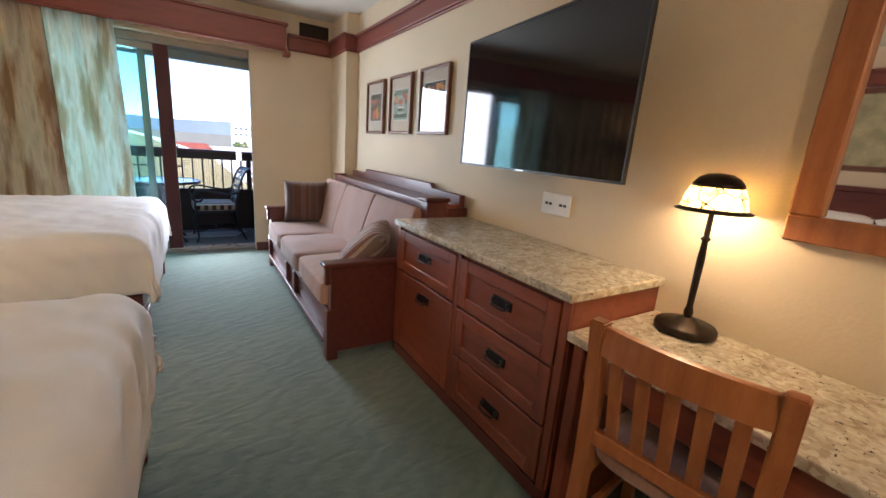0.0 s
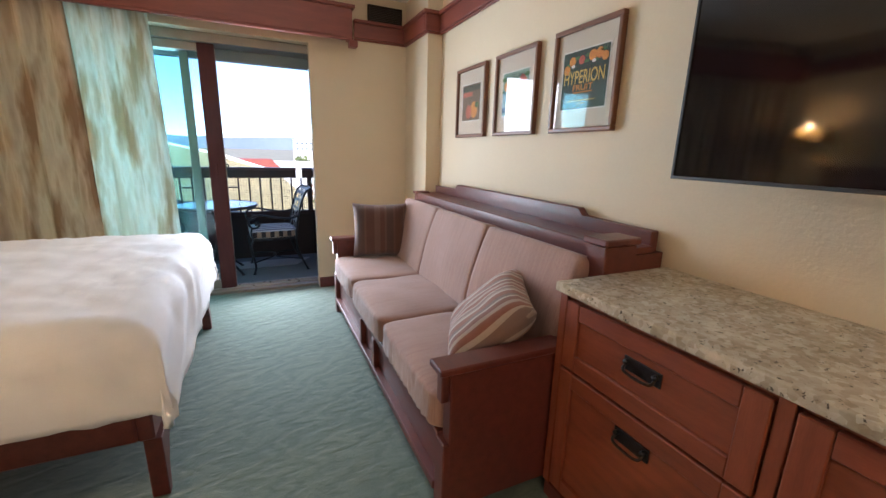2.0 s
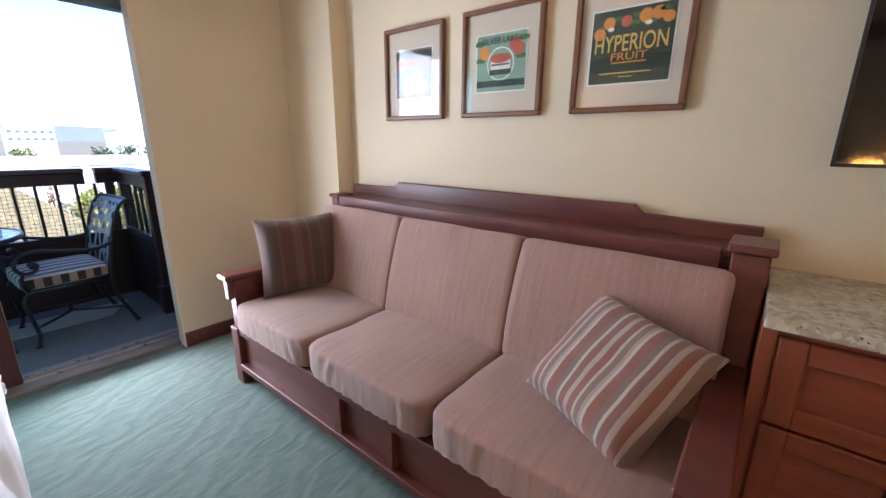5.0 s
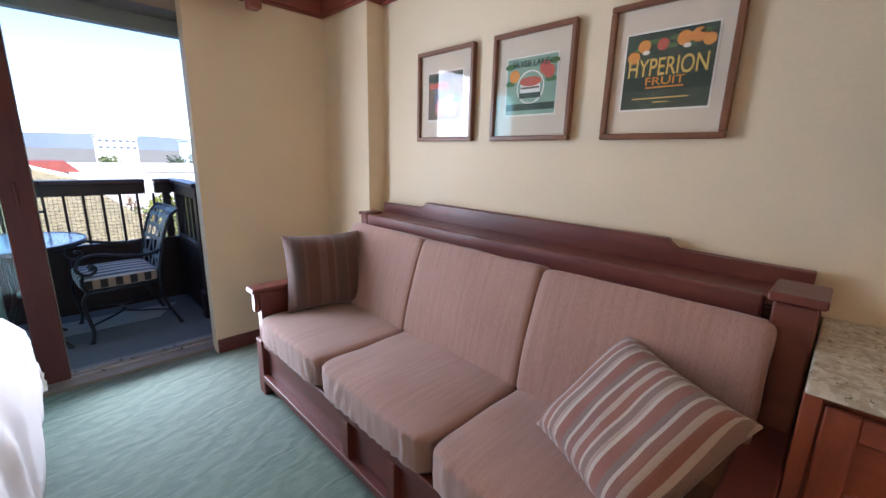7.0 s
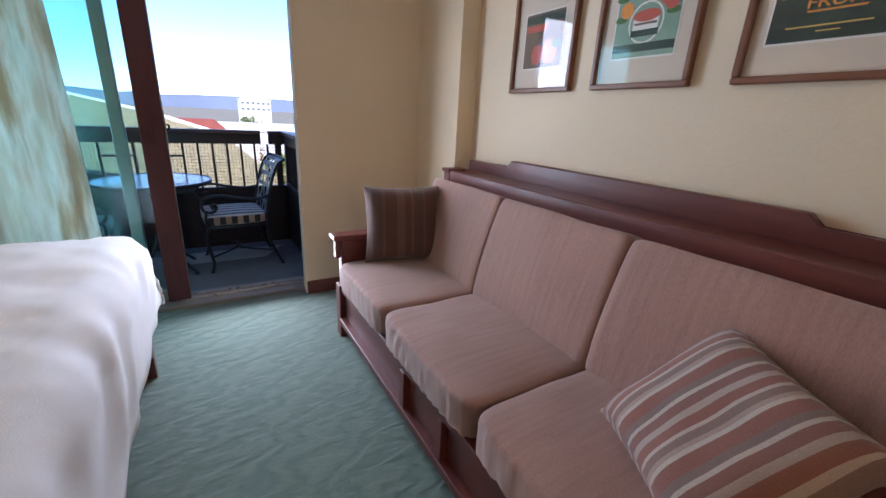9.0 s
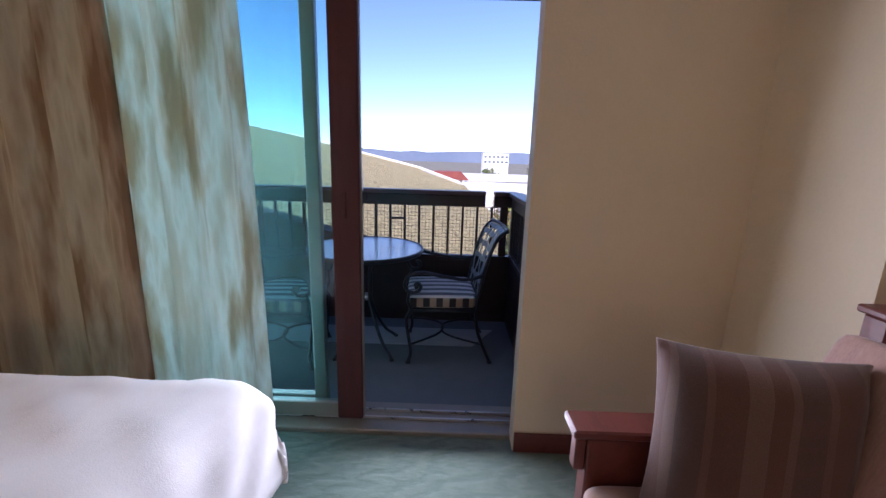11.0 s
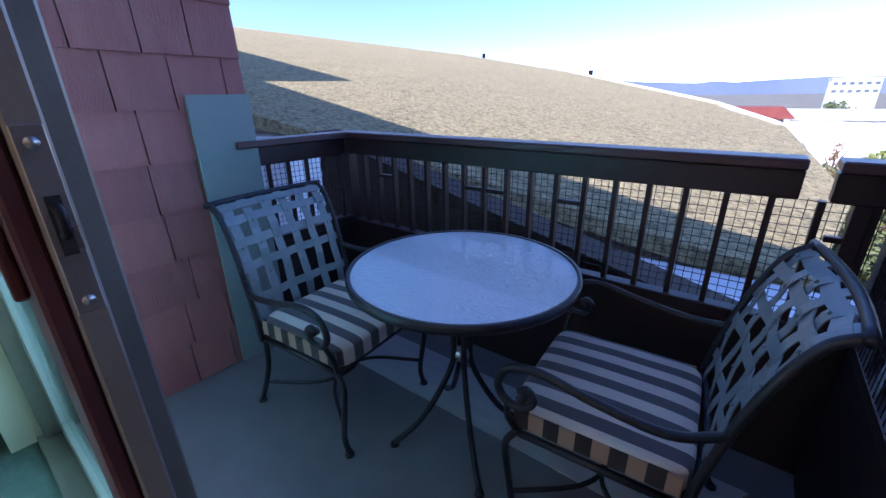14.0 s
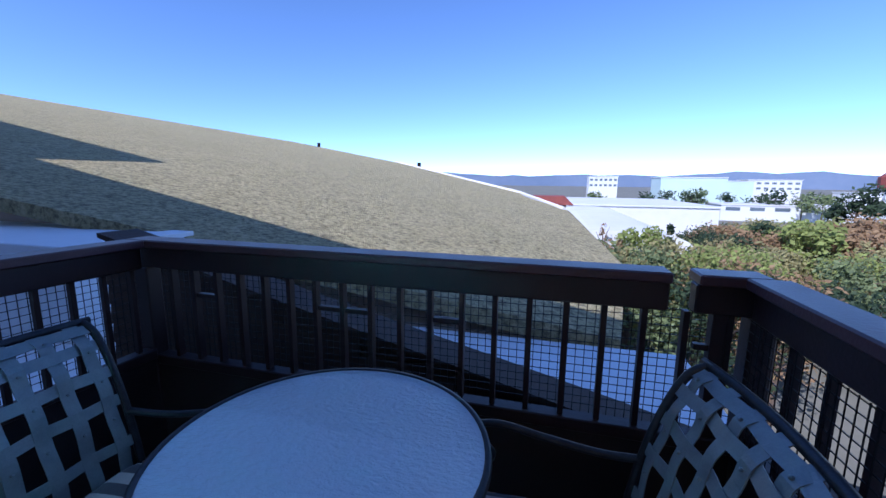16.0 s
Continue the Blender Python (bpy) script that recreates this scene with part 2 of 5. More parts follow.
def carpet_mat():
    m, nt, b = node_mat("green_carpet")
    v = coords(nt, (1, 1, 1))
    w = nt.nodes.new("ShaderNodeTexWave")
    w.inputs["Scale"].default_value, w.inputs["Distortion"].default_value = 2.2, 9.0
    w.inputs["Detail"].default_value, w.inputs["Detail Scale"].default_value = 3.0, 2.4
    nt.links.new(coords(nt, (0.9, 2.2, 1), (0, 0, 0.5)), w.inputs["Vector"])
    tuft, patch, mid = noise_at(nt, v, 260, 3), noise_at(nt, v, 2.2, 4), noise_at(nt, v, 26, 4)
    col = ramp(nt, patch, [(0.3, (0.092, 0.145, 0.112)), (0.7, (0.125, 0.18, 0.138))])
    col = mix_rgb(nt, 0.45, col, ramp(nt, w.outputs[1], [(0.25, (0.062, 0.108, 0.088)), (0.75, (0.15, 0.20, 0.15))]))
    col = mix_rgb(nt, 0.4, col, ramp(nt, mid, [(0.35, (0.09, 0.145, 0.115)), (0.65, (0.16, 0.215, 0.165))]))
    col = mix_rgb(nt, 0.5, col, ramp(nt, tuft, [(0.3, (0.45, 0.45, 0.45)), (0.7, (1, 1, 1))]), 'MULTIPLY')
    nt.links.new(col, b.inputs["Base Color"])
    b.inputs["Roughness"].default_value = 0.95
    b.inputs["Sheen Weight"].default_value = 0.3
    hgt = mix_rgb(nt, 0.45, tuft, w.outputs[0])
    bump(nt, b, hgt, 0.6, 0.01)
    return m


def granite_mat():
    m, nt, b = node_mat("speckled_granite")
    v = coords(nt)
    vo = add(nt, "ShaderNodeTexVoronoi", Scale=70.0)
    nt.links.new(v, vo.inputs["Vector"])
    big = noise_at(nt, v, 14, 5, 0.65)
    fleck = noise_at(nt, v, 75, 3, 0.6)
    col = ramp(nt, big, [(0.3, (0.30, 0.24, 0.16)), (0.48, (0.46, 0.40, 0.30)), (0.7, (0.60, 0.54, 0.43))])
    sepv = nt.nodes.new("ShaderNodeSeparateColor")
    nt.links.new(vo.outputs["Color"], sepv.inputs[0])
    col = mix_rgb(nt, 0.35, col, ramp(nt, sepv.outputs[0], [(0.1, (0.22, 0.17, 0.11)), (0.6, (0.52, 0.46, 0.36)), (0.95, (0.72, 0.68, 0.58))]))
    dark = ramp(nt, fleck, [(0.33, (1, 1, 1)), (0.37, (0, 0, 0))])
    col = mix_rgb(nt, dark, col, (0.07, 0.06, 0.045))
    nt.links.new(col, b.inputs["Base Color"])
    b.inputs["Roughness"].default_value = 0.16
    return m


def sofa_mat():
    m, nt, b = node_mat("dusty_rose_sofa_cloth")
    v = coords(nt)
    fine = noise_at(nt, coords(nt, (260, 260, 4)), 1.0, 2)
    streak = noise_at(nt, coords(nt, (4, 60, 4)), 1.0, 3)
    soil = noise_at(nt, v, 5, 4)
    col = ramp(nt, streak, [(0.3, (0.28, 0.152, 0.118)), (0.7, (0.37, 0.213, 0.168))])
    col = mix_rgb(nt, 0.35, col, ramp(nt, fine, [(0.3, (0.25, 0.133, 0.102)), (0.7, (0.42, 0.253, 0.205))]))
    col = mix_rgb(nt, 0.25, col, ramp(nt, soil, [(0.3, (0.7, 0.7, 0.7)), (0.7, (1, 1, 1))]), 'MULTIPLY')
    nt.links.new(col, b.inputs["Base Color"])
    b.inputs["Roughness"].default_value = 0.85
    b.inputs["Sheen Weight"].default_value = 0.3
    bump(nt, b, mix_rgb(nt, 0.5, fine, noise_at(nt, v, 500, 2)), 0.35, 0.003)
    return m


def cloth_light(name, dark, light, share, scale):
    """Curtain cloth that lets some daylight through."""
    m, nt, b = node_mat(name)
    v = coords(nt, (4.2, 4.2, 0.75))
    big, fine = noise_at(nt, v, scale, 4), noise_at(nt, coords(nt, (300, 300, 300)), 1.0, 2)
    col = ramp(nt, big, [(0.36, dark), (0.5, light), (0.62, tuple(0.5 * (p + q) for p, q in zip(dark, light)))])
    nt.links.new(col, b.inputs["Base Color"])
    b.inputs["Roughness"].default_value = 0.9
    bump(nt, b, fine, 0.2, 0.002)
    tr = nt.nodes.new("ShaderNodeBsdfTranslucent")
    nt.links.new(col, tr.inputs[0])
    mx = nt.nodes.new("ShaderNodeMixShader")
    mx.inputs[0].default_value = share
    nt.links.new(b.outputs[0], mx.inputs[1])
    nt.links.new(tr.outputs[0], mx.inputs[2])
    nt.links.new(mx.outputs[0], nt.nodes["Material Output"].inputs[0])
    return m


def pane_mat(name, tint, rough=0.0, most=0.8):
    m = bpy.data.materials.new(name)
    m.use_nodes = True
    nt = m.node_tree
    tr, gl = nt.nodes.new("ShaderNodeBsdfTransparent"), nt.nodes.new("ShaderNodeBsdfGlossy")
    tr.inputs[0].default_value = (*tint, 1)
    gl.inputs["Roughness"].default_value = rough
    lw = add(nt, "ShaderNodeLayerWeight", Blend=0.5)
    pw = nt.nodes.new("ShaderNodeMath")
    pw.operation = 'POWER'
    pw.inputs[1].default_value = 4.0
    nt.links.new(lw.outputs["Facing"], pw.inputs[0])
    fr = add(nt, "ShaderNodeMapRange", To_Min=0.035, To_Max=most)
    nt.links.new(pw.outputs[0], fr.inputs[0])
    mx = nt.nodes.new("ShaderNodeMixShader")
    nt.links.new(fr.outputs[0], mx.inputs[0])
    nt.links.new(tr.outputs[0], mx.inputs[1])
    nt.links.new(gl.outputs[0], mx.inputs[2])
    nt.links.new(mx.outputs[0], nt.nodes["Material Output"].inputs[0])
    return m


def mirror_mat():
    m, nt, b = node_mat("mirror_glass")
    b.inputs["Base Color"].default_value = (0.9, 0.9, 0.9, 1)
    b.inputs["Metallic"].default_value = 1
    b.inputs["Roughness"].default_value = 0.02
    return m


def tabletop_mat():
    m, nt, b = node_mat("rippled_tempered_glass")
    b.inputs["Base Color"].default_value = (0.60, 0.69, 0.82, 1)
    b.inputs["Roughness"].default_value = 0.12
    b.inputs["IOR"].default_value = 1.6
    b.inputs["Coat Weight"].default_value = 0.6
    bump(nt, b, noise_at(nt, coords(nt, (1, 1.6, 1)), 48, 3, 0.6), 0.8, 0.01)
    return m


def shade_mat():
    """Mosaic of amber glass pieces in dark leading, lit from inside."""
    m, nt, b = node_mat("amber_mosaic_glass")
    v = coords(nt)
    vo = add(nt, "ShaderNodeTexVoronoi", Scale=24.0)
    vo.feature = 'DISTANCE_TO_EDGE'
    nt.links.new(v, vo.inputs["Vector"])
    lead = ramp(nt, vo.outputs["Distance"], [(0.02, (0, 0, 0)), (0.05, (1, 1, 1))])
    amber = ramp(nt, noise_at(nt, v, 22, 2), [(0.35, (0.75, 0.40, 0.08)), (0.65, (0.9, 0.72, 0.35))])
    col = mix_rgb(nt, lead, (0.02, 0.015, 0.01), amber)
    tr = nt.nodes.new("ShaderNodeBsdfTranslucent")
    nt.links.new(col, tr.inputs[0])
    nt.links.new(col, b.inputs["Base Color"])
    b.inputs["Roughness"].default_value = 0.3
    mx = nt.nodes.new("ShaderNodeMixShader")
    mx.inputs[0].default_value = 0.75
    nt.links.new(b.outputs[0], mx.inputs[1])
    nt.links.new(tr.outputs[0], mx.inputs[2])
    nt.links.new(mx.outputs[0], nt.nodes["Material Output"].inputs[0])
    return m


def glow_mat(name, color, strength):
    m, nt, b = node_mat(name)
    b.inputs["Emission Color"].default_value = (*color, 1)
    b.inputs["Emission Strength"].default_value = strength
    return m


def shake_mat():
    """Weathered roof shakes: rows of small uneven pieces, tan to olive."""
    m, nt, b = node_mat("weathered_roof_shakes")
    v = coords(nt)
    br = nt.nodes.new("ShaderNodeTexBrick")
    br.inputs["Scale"].default_value = 1.0
    br.inputs["Brick Width"].default_value, br.inputs["Row Height"].default_value = 0.26, 0.16
    br.inputs["Mortar Size"].default_value = 0.012
    br.inputs["Color1"].default_value, br.inputs["Color2"].default_value = (0.42, 0.335, 0.15, 1), (0.62, 0.52, 0.25, 1)
    br.inputs["Mortar"].default_value = (0.13, 0.11, 0.075, 1)
    nt.links.new(v, br.inputs["Vector"])
    patch, fine = noise_at(nt, v, 0.25, 4), noise_at(nt, v, 6.5, 5, 0.75)
    col = mix_rgb(nt, 0.8, br.outputs[0], ramp(nt, fine, [(0.40, (0.09, 0.075, 0.04)), (0.47, (0.44, 0.36, 0.16)), (0.60, (0.76, 0.65, 0.34))]))
    col = mix_rgb(nt, 0.25, col, ramp(nt, patch, [(0.3, (0.36, 0.30, 0.14)), (0.7, (0.52, 0.41, 0.22))]))
    mid = noise_at(nt, v, 2.1, 5, 0.8)
    col = mix_rgb(nt, 0.75, col, ramp(nt, mid, [(0.38, (0.5, 0.5, 0.49)), (0.48, (1, 1, 1))]), 'MULTIPLY')
    nt.links.new(col, b.inputs["Base Color"])
    b.inputs["Roughness"].default_value = 0.9
    bump(nt, b, fine, 1.0, 0.2)
    return m


def leaf_mat(name, dark, light):
    m, nt, b = node_mat(name)
    geo = nt.nodes.new("ShaderNodeNewGeometry")
    col = ramp(nt, geo.outputs["Random Per Island"], [(0.0, dark), (1.0, light)])
    nt.links.new(col, b.inputs["Base Color"])
    b.inputs["Roughness"].default_value = 0.7
    tr = nt.nodes.new("ShaderNodeBsdfTranslucent")
    nt.links.new(col, tr.inputs[0])
    mx = nt.nodes.new("ShaderNodeMixShader")
    mx.inputs[0].default_value = 0.35
    nt.links.new(b.outputs[0], mx.inputs[1])
    nt.links.new(tr.outputs[0], mx.inputs[2])
    nt.links.new(mx.outputs[0], nt.nodes["Material Output"].inputs[0])
    return m


CARPET, GRANITE, SOFA = carpet_mat(), granite_mat(), sofa_mat()
CURTAIN = cloth_light("patterned_curtain", (0.27, 0.175, 0.10), (0.55, 0.46, 0.34), 0.25, 2.0)
SHEER = cloth_light("thin_patterned_curtain", (0.50, 0.46, 0.34), (0.80, 0.83, 0.79), 0.34, 2.6)
PANE = pane_mat("teal_tinted_pane", (0.76, 0.93, 0.94))
PICGLASS = pane_mat("picture_glass", (0.97, 0.97, 0.97))
MIRROR, TABLETOP, SHADE, SHAKES = mirror_mat(), tabletop_mat(), shade_mat(), shake_mat()
BULB = glow_mat("bulb_glow", (1.0, 0.75, 0.4), 25)
CUSHION = striped("striped_seat_cushion", 1, 0.085, [(0.0, (0.115, 0.11, 0.12)), (0.5, (0.74, 0.66, 0.59))])
BOXING = striped("striped_cushion_boxing", 0, 0.085, [(0.0, (0.03, 0.025, 0.026)), (0.5, (0.42, 0.28, 0.20))])
PILLOWCLOTH = striped("striped_throw_pillow", 0, 0.15, [(0.0, (0.27, 0.115, 0.085)), (0.14, (0.48, 0.39, 0.33)), (0.19, (0.24, 0.155, 0.13)), (0.30, (0.38, 0.28, 0.235)), (0.36, (0.50, 0.42, 0.36)), (0.42, (0.27, 0.115, 0.085)), (0.60, (0.22, 0.15, 0.13)), (0.70, (0.5, 0.42, 0.36)), (0.76, (0.25, 0.12, 0.095)), (0.90, (0.42, 0.33, 0.28))])
DARKPILLOW = striped("dark_striped_throw_pillow", 0, 0.21, [(0.0, (0.116, 0.048, 0.034)), (0.15, (0.143, 0.078, 0.058)), (0.22, (0.095, 0.051, 0.041)), (0.45, (0.136, 0.068, 0.051)), (0.52, (0.109, 0.048, 0.034)), (0.8, (0.150, 0.082, 0.061))])


# ---- building blocks ----
def thing(name, at=(0, 0, 0), turn=0, label="", category="", group="", kind=""):
    ob = new(name)
    ob.empty_display_size = 0.1
    ob.matrix_basis = pose(*at, 0, 0, turn)
    return tagged(ob, label, category, group, kind)


def part(name, bm, material, parent=None, label="", smooth=False):
    me = bpy.data.meshes.new(name)
    bmesh.ops.recalc_face_normals(bm, faces=bm.faces)
    bm.to_mesh(me)
    bm.free()
    if smooth:
        for p in me.polygons:
            p.use_smooth = True
    me.materials.append(material)
    ob = new(name, me)
    if parent:
        ob.parent = parent
    return tagged(ob, label)


def box_bm(a, b, bev=0.0, seg=1):
    bm = bmesh.new()
    bmesh.ops.create_cube(bm, size=1)
    for v in bm.verts:
        v.co = Vector([a[i] + (b[i] - a[i]) * (v.co[i] + 0.5) for i in range(3)])
    if bev:
        bmesh.ops.bevel(bm, geom=bm.edges[:], offset=bev, segments=seg, affect='EDGES', profile=0.5)
    return bm


def box(name, a, b, material, parent=None, bev=0.003, label="", seg=1):
    return part(name, box_bm(a, b, bev, seg), material, parent, label)


def wall(name, a, b, material, label):
    return tagged(box(name, a, b, material, None, 0.0), label, "wall", "", "structure")


def tube_into(bm, pts, r, seg=8, caps=True, flat=1.0):
    """A round bar along a line of points."""
    pts = [Vector(p) for p in pts]
    rings, up = [], None
    for i, p in enumerate(pts):
        d = (pts[min(i + 1, len(pts) - 1)] - pts[max(i - 1, 0)]).normalized()
        if up is None:
            up = d.orthogonal().normalized()
        up = (up - d * up.dot(d)).normalized()
        side = d.cross(up)
        rr = r[i] if isinstance(r, (list, tuple)) else r
        rings.append([bm.verts.new(p + rr * (math.cos(q) * up + flat * math.sin(q) * side)) for q in [2 * math.pi * k / seg for k in range(seg)]])
    for u, w in zip(rings, rings[1:]):
        for k in range(seg):
            bm.faces.new((u[k], u[(k + 1) % seg], w[(k + 1) % seg], w[k]))
    if caps:
        bm.faces.new(rings[0])
        bm.faces.new(rings[-1])
    return bm


def tube(name, pts, r, material, parent, seg=8, label=""):
    return part(name, tube_into(bmesh.new(), pts, r, seg), material, parent, label, True)


def lathe_bm(profile, seg=32):
    """Spin (radius, height) pairs round z."""
    bm = bmesh.new()
    rings = [[bm.verts.new((r * math.cos(2 * math.pi * k / seg), r * math.sin(2 * math.pi * k / seg), z)) for k in range(seg)] for r, z in profile]
    for u, w in zip(rings, rings[1:]):
        for k in range(seg):
            bm.faces.new((u[k], u[(k + 1) % seg], w[(k + 1) % seg], w[k]))
    bm.faces.new(rings[0])
    bm.faces.new(rings[-1])
    return bm


def curve_pts(ctrl, n=8):
    """A smooth line through control points."""
    c = [Vector(p) for p in ctrl]
    c = [2 * c[0] - c[1]] + c + [2 * c[-1] - c[-2]]
    out = []
    for i in range(1, len(c) - 2):
        for k in range(n):
            t = k / n
            out.append(0.5 * (2 * c[i] + (c[i + 1] - c[i - 1]) * t + (2 * c[i - 1] - 5 * c[i] + 4 * c[i + 1] - c[i + 2]) * t * t + (3 * c[i] - c[i - 1] - 3 * c[i + 1] + c[i + 2]) * t ** 3))
    return out + [c[-2]]


def soft_box_bm(size, n=14, k=5.0, lumps=0.0, freq=4.0, seed=0.0, puff=0.0):
    """A cushion: a box rounded all over, swollen in the middle, with slight lumps."""
    bm = bmesh.new()
    bmesh.ops.create_cube(bm, size=2)
    bmesh.ops.subdivide_edges(bm, edges=bm.edges[:], cuts=n, use_grid_fill=True)
    hx, hy, hz = (s / 2 for s in size)
    for v in bm.verts:
        p = v.co
        q = (abs(p.x) ** k + abs(p.y) ** k + abs(p.z) ** k) ** (1 / k)
        p = p / q
        grow = 1 + puff * (1 - p.x * p.x) * (1 - p.y * p.y)
        w = Vector((p.x * hx, p.y * hy, p.z * hz * grow))
        if lumps:
            w += p.normalized() * lumps * noise.noise(w * freq + Vector((seed, seed * 2, 0)))
        v.co = w
    return bm


def pillow_bm(w, h, t, seed=0.0, n=18):
    """A throw pillow: two bulging faces that meet in a thin seam, with pulled-out corners."""
    bm = bmesh.new()
    grid = []
    for s in (1, -1):
        rows = []
        for i in range(n + 1):
            row = []
            for j in range(n + 1):
                u, v = 2 * i / n - 1, 2 * j / n - 1
                pin = 1 - 0.07 * (1 - u * u) * abs(v) ** 3 - 0.0
                pin2 = 1 - 0.07 * (1 - v * v) * abs(u) ** 3
                dep = max(0.0, (1 - u ** 4) * (1 - v ** 4)) ** 0.55
                z = s * (0.006 + dep * t / 2)
                wob = 0.008 * noise.noise(Vector((u * 2.3 + seed, v * 2.3, s)))
                row.append(bm.verts.new((u * w / 2 * pin2, v * h / 2 * pin, z + wob * dep)))
            rows.append(row)
        grid.append(rows)
        for i in range(n):
            for j in range(n):
                bm.faces.new((rows[i][j], rows[i + 1][j], rows[i + 1][j + 1], rows[i][j + 1]))
    ring = lambda g: [g[i][0] for i in range(n)] + [g[n][j] for j in range(n)] + [g[i][n] for i in range(n, 0, -1)] + [g[0][j] for j in range(n, 0, -1)]
    a, b = ring(grid[0]), ring(grid[1])
    for i in range(len(a)):
        bm.faces.new((a[i], a[(i + 1) % len(a)], b[(i + 1) % len(a)], b[i]))
    return bm


def prism_bm(outline, axis, lo, hi):
    """A flat outline pushed out along one axis (0, 1 or 2)."""
    bm = bmesh.new()
    def at(p, d):
        c = list(p)
        c.insert(axis, d)
        return c
    a = [bm.verts.new(at(p, lo)) for p in outline]
    b = [bm.verts.new(at(p, hi)) for p in outline]
    bm.faces.new(a)
    bm.faces.new(b)
    for i in range(len(a)):
        j = (i + 1) % len(a)
        bm.faces.new((a[i], a[j], b[j], b[i]))
    return bm


def lettering(text, height, width, material, parent, m, depth=0.0006):
    """Flat raised letters, fitted to a width."""
    cu = bpy.data.curves.new("lettering", 'FONT')
    cu.offset = 0.008
    cu.body, cu.size, cu.extrude, cu.align_x, cu.align_y = text, 1.0, 0.0, 'CENTER', 'CENTER'
    ob = bpy.data.objects.new("lettering_curve", cu)
    me = bpy.data.meshes.new_from_object(ob)
    xs = [v.co.x for v in me.vertices]
    ys = [v.co.y for v in me.vertices]
    for v in me.vertices:
        v.co = m @ Vector(((v.co.x - (max(xs) + min(xs)) / 2) * width / (max(xs) - min(xs)), (v.co.y - (max(ys) + min(ys)) / 2) * height / (max(ys) - min(ys)), depth))
    bpy.data.objects.remove(ob)
    me.materials.clear()
    me.materials.append(material)
    lt = new("lettering", me)
    lt.parent = parent
    return lt


# ---- the room ----
XE, XW, YN, YS, H = 2.15, -1.85, 5.51, -2.2, 2.46
OUT = 5.85           # outer face of the window wall
DX0, DX1, DZ = -0.84, 1.21, 2.05   # door opening
tagged(box("floor", (XW - 0.1, YS - 0.1, -0.15), (XE + 0.1, 5.60, 0.0), CARPET, None, 0), "blue-green patterned hotel carpet with flattened pile", "floor", "", "structure")
tagged(box("ceiling", (XW - 0.1, YS - 0.1, H), (XE + 0.1, OUT, H + 0.15), CEIL, None, 0), "plain off-white painted ceiling", "ceiling", "", "structure")
wall("wall_east", (XE, YS - 0.1, 0), (XE + 0.15, OUT, H), WALL, "warm cream painted wall behind the television")
wall("wall_west", (XW - 0.15, YS - 0.1, 0), (XW, OUT, H), WALL, "cream painted wall behind the beds")
wall("wall_south", (XW, YS - 0.15, 0), (XE, YS, H), WALL, "cream painted wall at the room's entry")
wall("wall_north_1", (XW, YN, 0), (DX0, OUT, H), WALL, "cream painted wall beside the balcony door")
wall("wall_north_4", (1.36, 5.60, 0), (XE, OUT, DZ), WALL, "cream painted wall behind the door frame")
wall("wall_north_2", (DX1, YN, 0), (XE, 5.60, H), WALL, "cream painted wall between balcony door and sofa")
wall("wall_north_5", (DX1, 5.60, DZ), (XE, OUT, H), WALL, "cream painted wall over the door frame")
wall("wall_north_3", (DX0, YN, DZ), (DX1, OUT, H), WALL, "cream painted wall over the balcony door")
wall("wall_pilaster", (2.03, 5.005, 0), (XE, YN, H), WALL, "cream painted pilaster in the room's corner")


def trim(name, a, b, label="red-brown stained wooden wall trim"):
    return tagged(box(name, a, b, TRIM, None, 0.006, seg=2), label, "trim", "", "structure")


# picture-rail trim, with a narrow lip above and below
for z0, z1, d in ((2.125, 2.24, 0.03), (2.24, 2.265, 0.05), (2.11, 2.125, 0.02)):
    trim("trim", (XE - d, YS, z0), (XE, 5.005, z1))
    trim("trim", (2.03 - d, 5.005 - d, z0), (XE - d, 5.005, z1))
    trim("trim", (2.03 - d, 5.005, z0), (2.03, YN, z1))
    trim("trim", (1.57, YN - d, z0), (2.03 - d, YN, z1))
    trim("trim", (XW, YS, z0), (XW + d, YN, z1))
for a, b in (((DX1 + 0.004, YN - 0.014, 0), (2.03, YN, 0.09)), ((2.016, 5.005, 0), (2.03, YN - 0.014, 0.09)), ((XW, YS, 0), (XW + 0.014, YN, 0.09)), ((XE - 0.014, YS, 0), (XE, 0.2, 0.09))):
    tagged(box("baseboard", a, b, DARKWOOD, None, 0.003), "dark red wooden baseboard", "baseboard", "", "structure")

# curtain valance: board, top lip and end block
val = thing("window_valance", (0, 0, 0), 0, "red-brown wooden curtain valance over the balcony door", "valance", "", "structure")
box("front_board", (XW, 5.352, 2.09), (1.53, 5.378, 2.30), TRIM, val, 0.004)
box("top_lip", (XW, 5.335, 2.30), (1.55, YN, 2.325), TRIM, val, 0.004)
box("bottom_lip", (XW, 5.345, 2.07), (1.535, 5.38, 2.09), TRIM, val, 0.004)
box("end_board", (1.505, 5.378, 2.09), (1.53, YN, 2.30), TRIM, val, 0.003)
box("end_block", (1.50, 5.325, 2.02), (1.565, 5.40, 2.07), TRIM, val, 0.006)

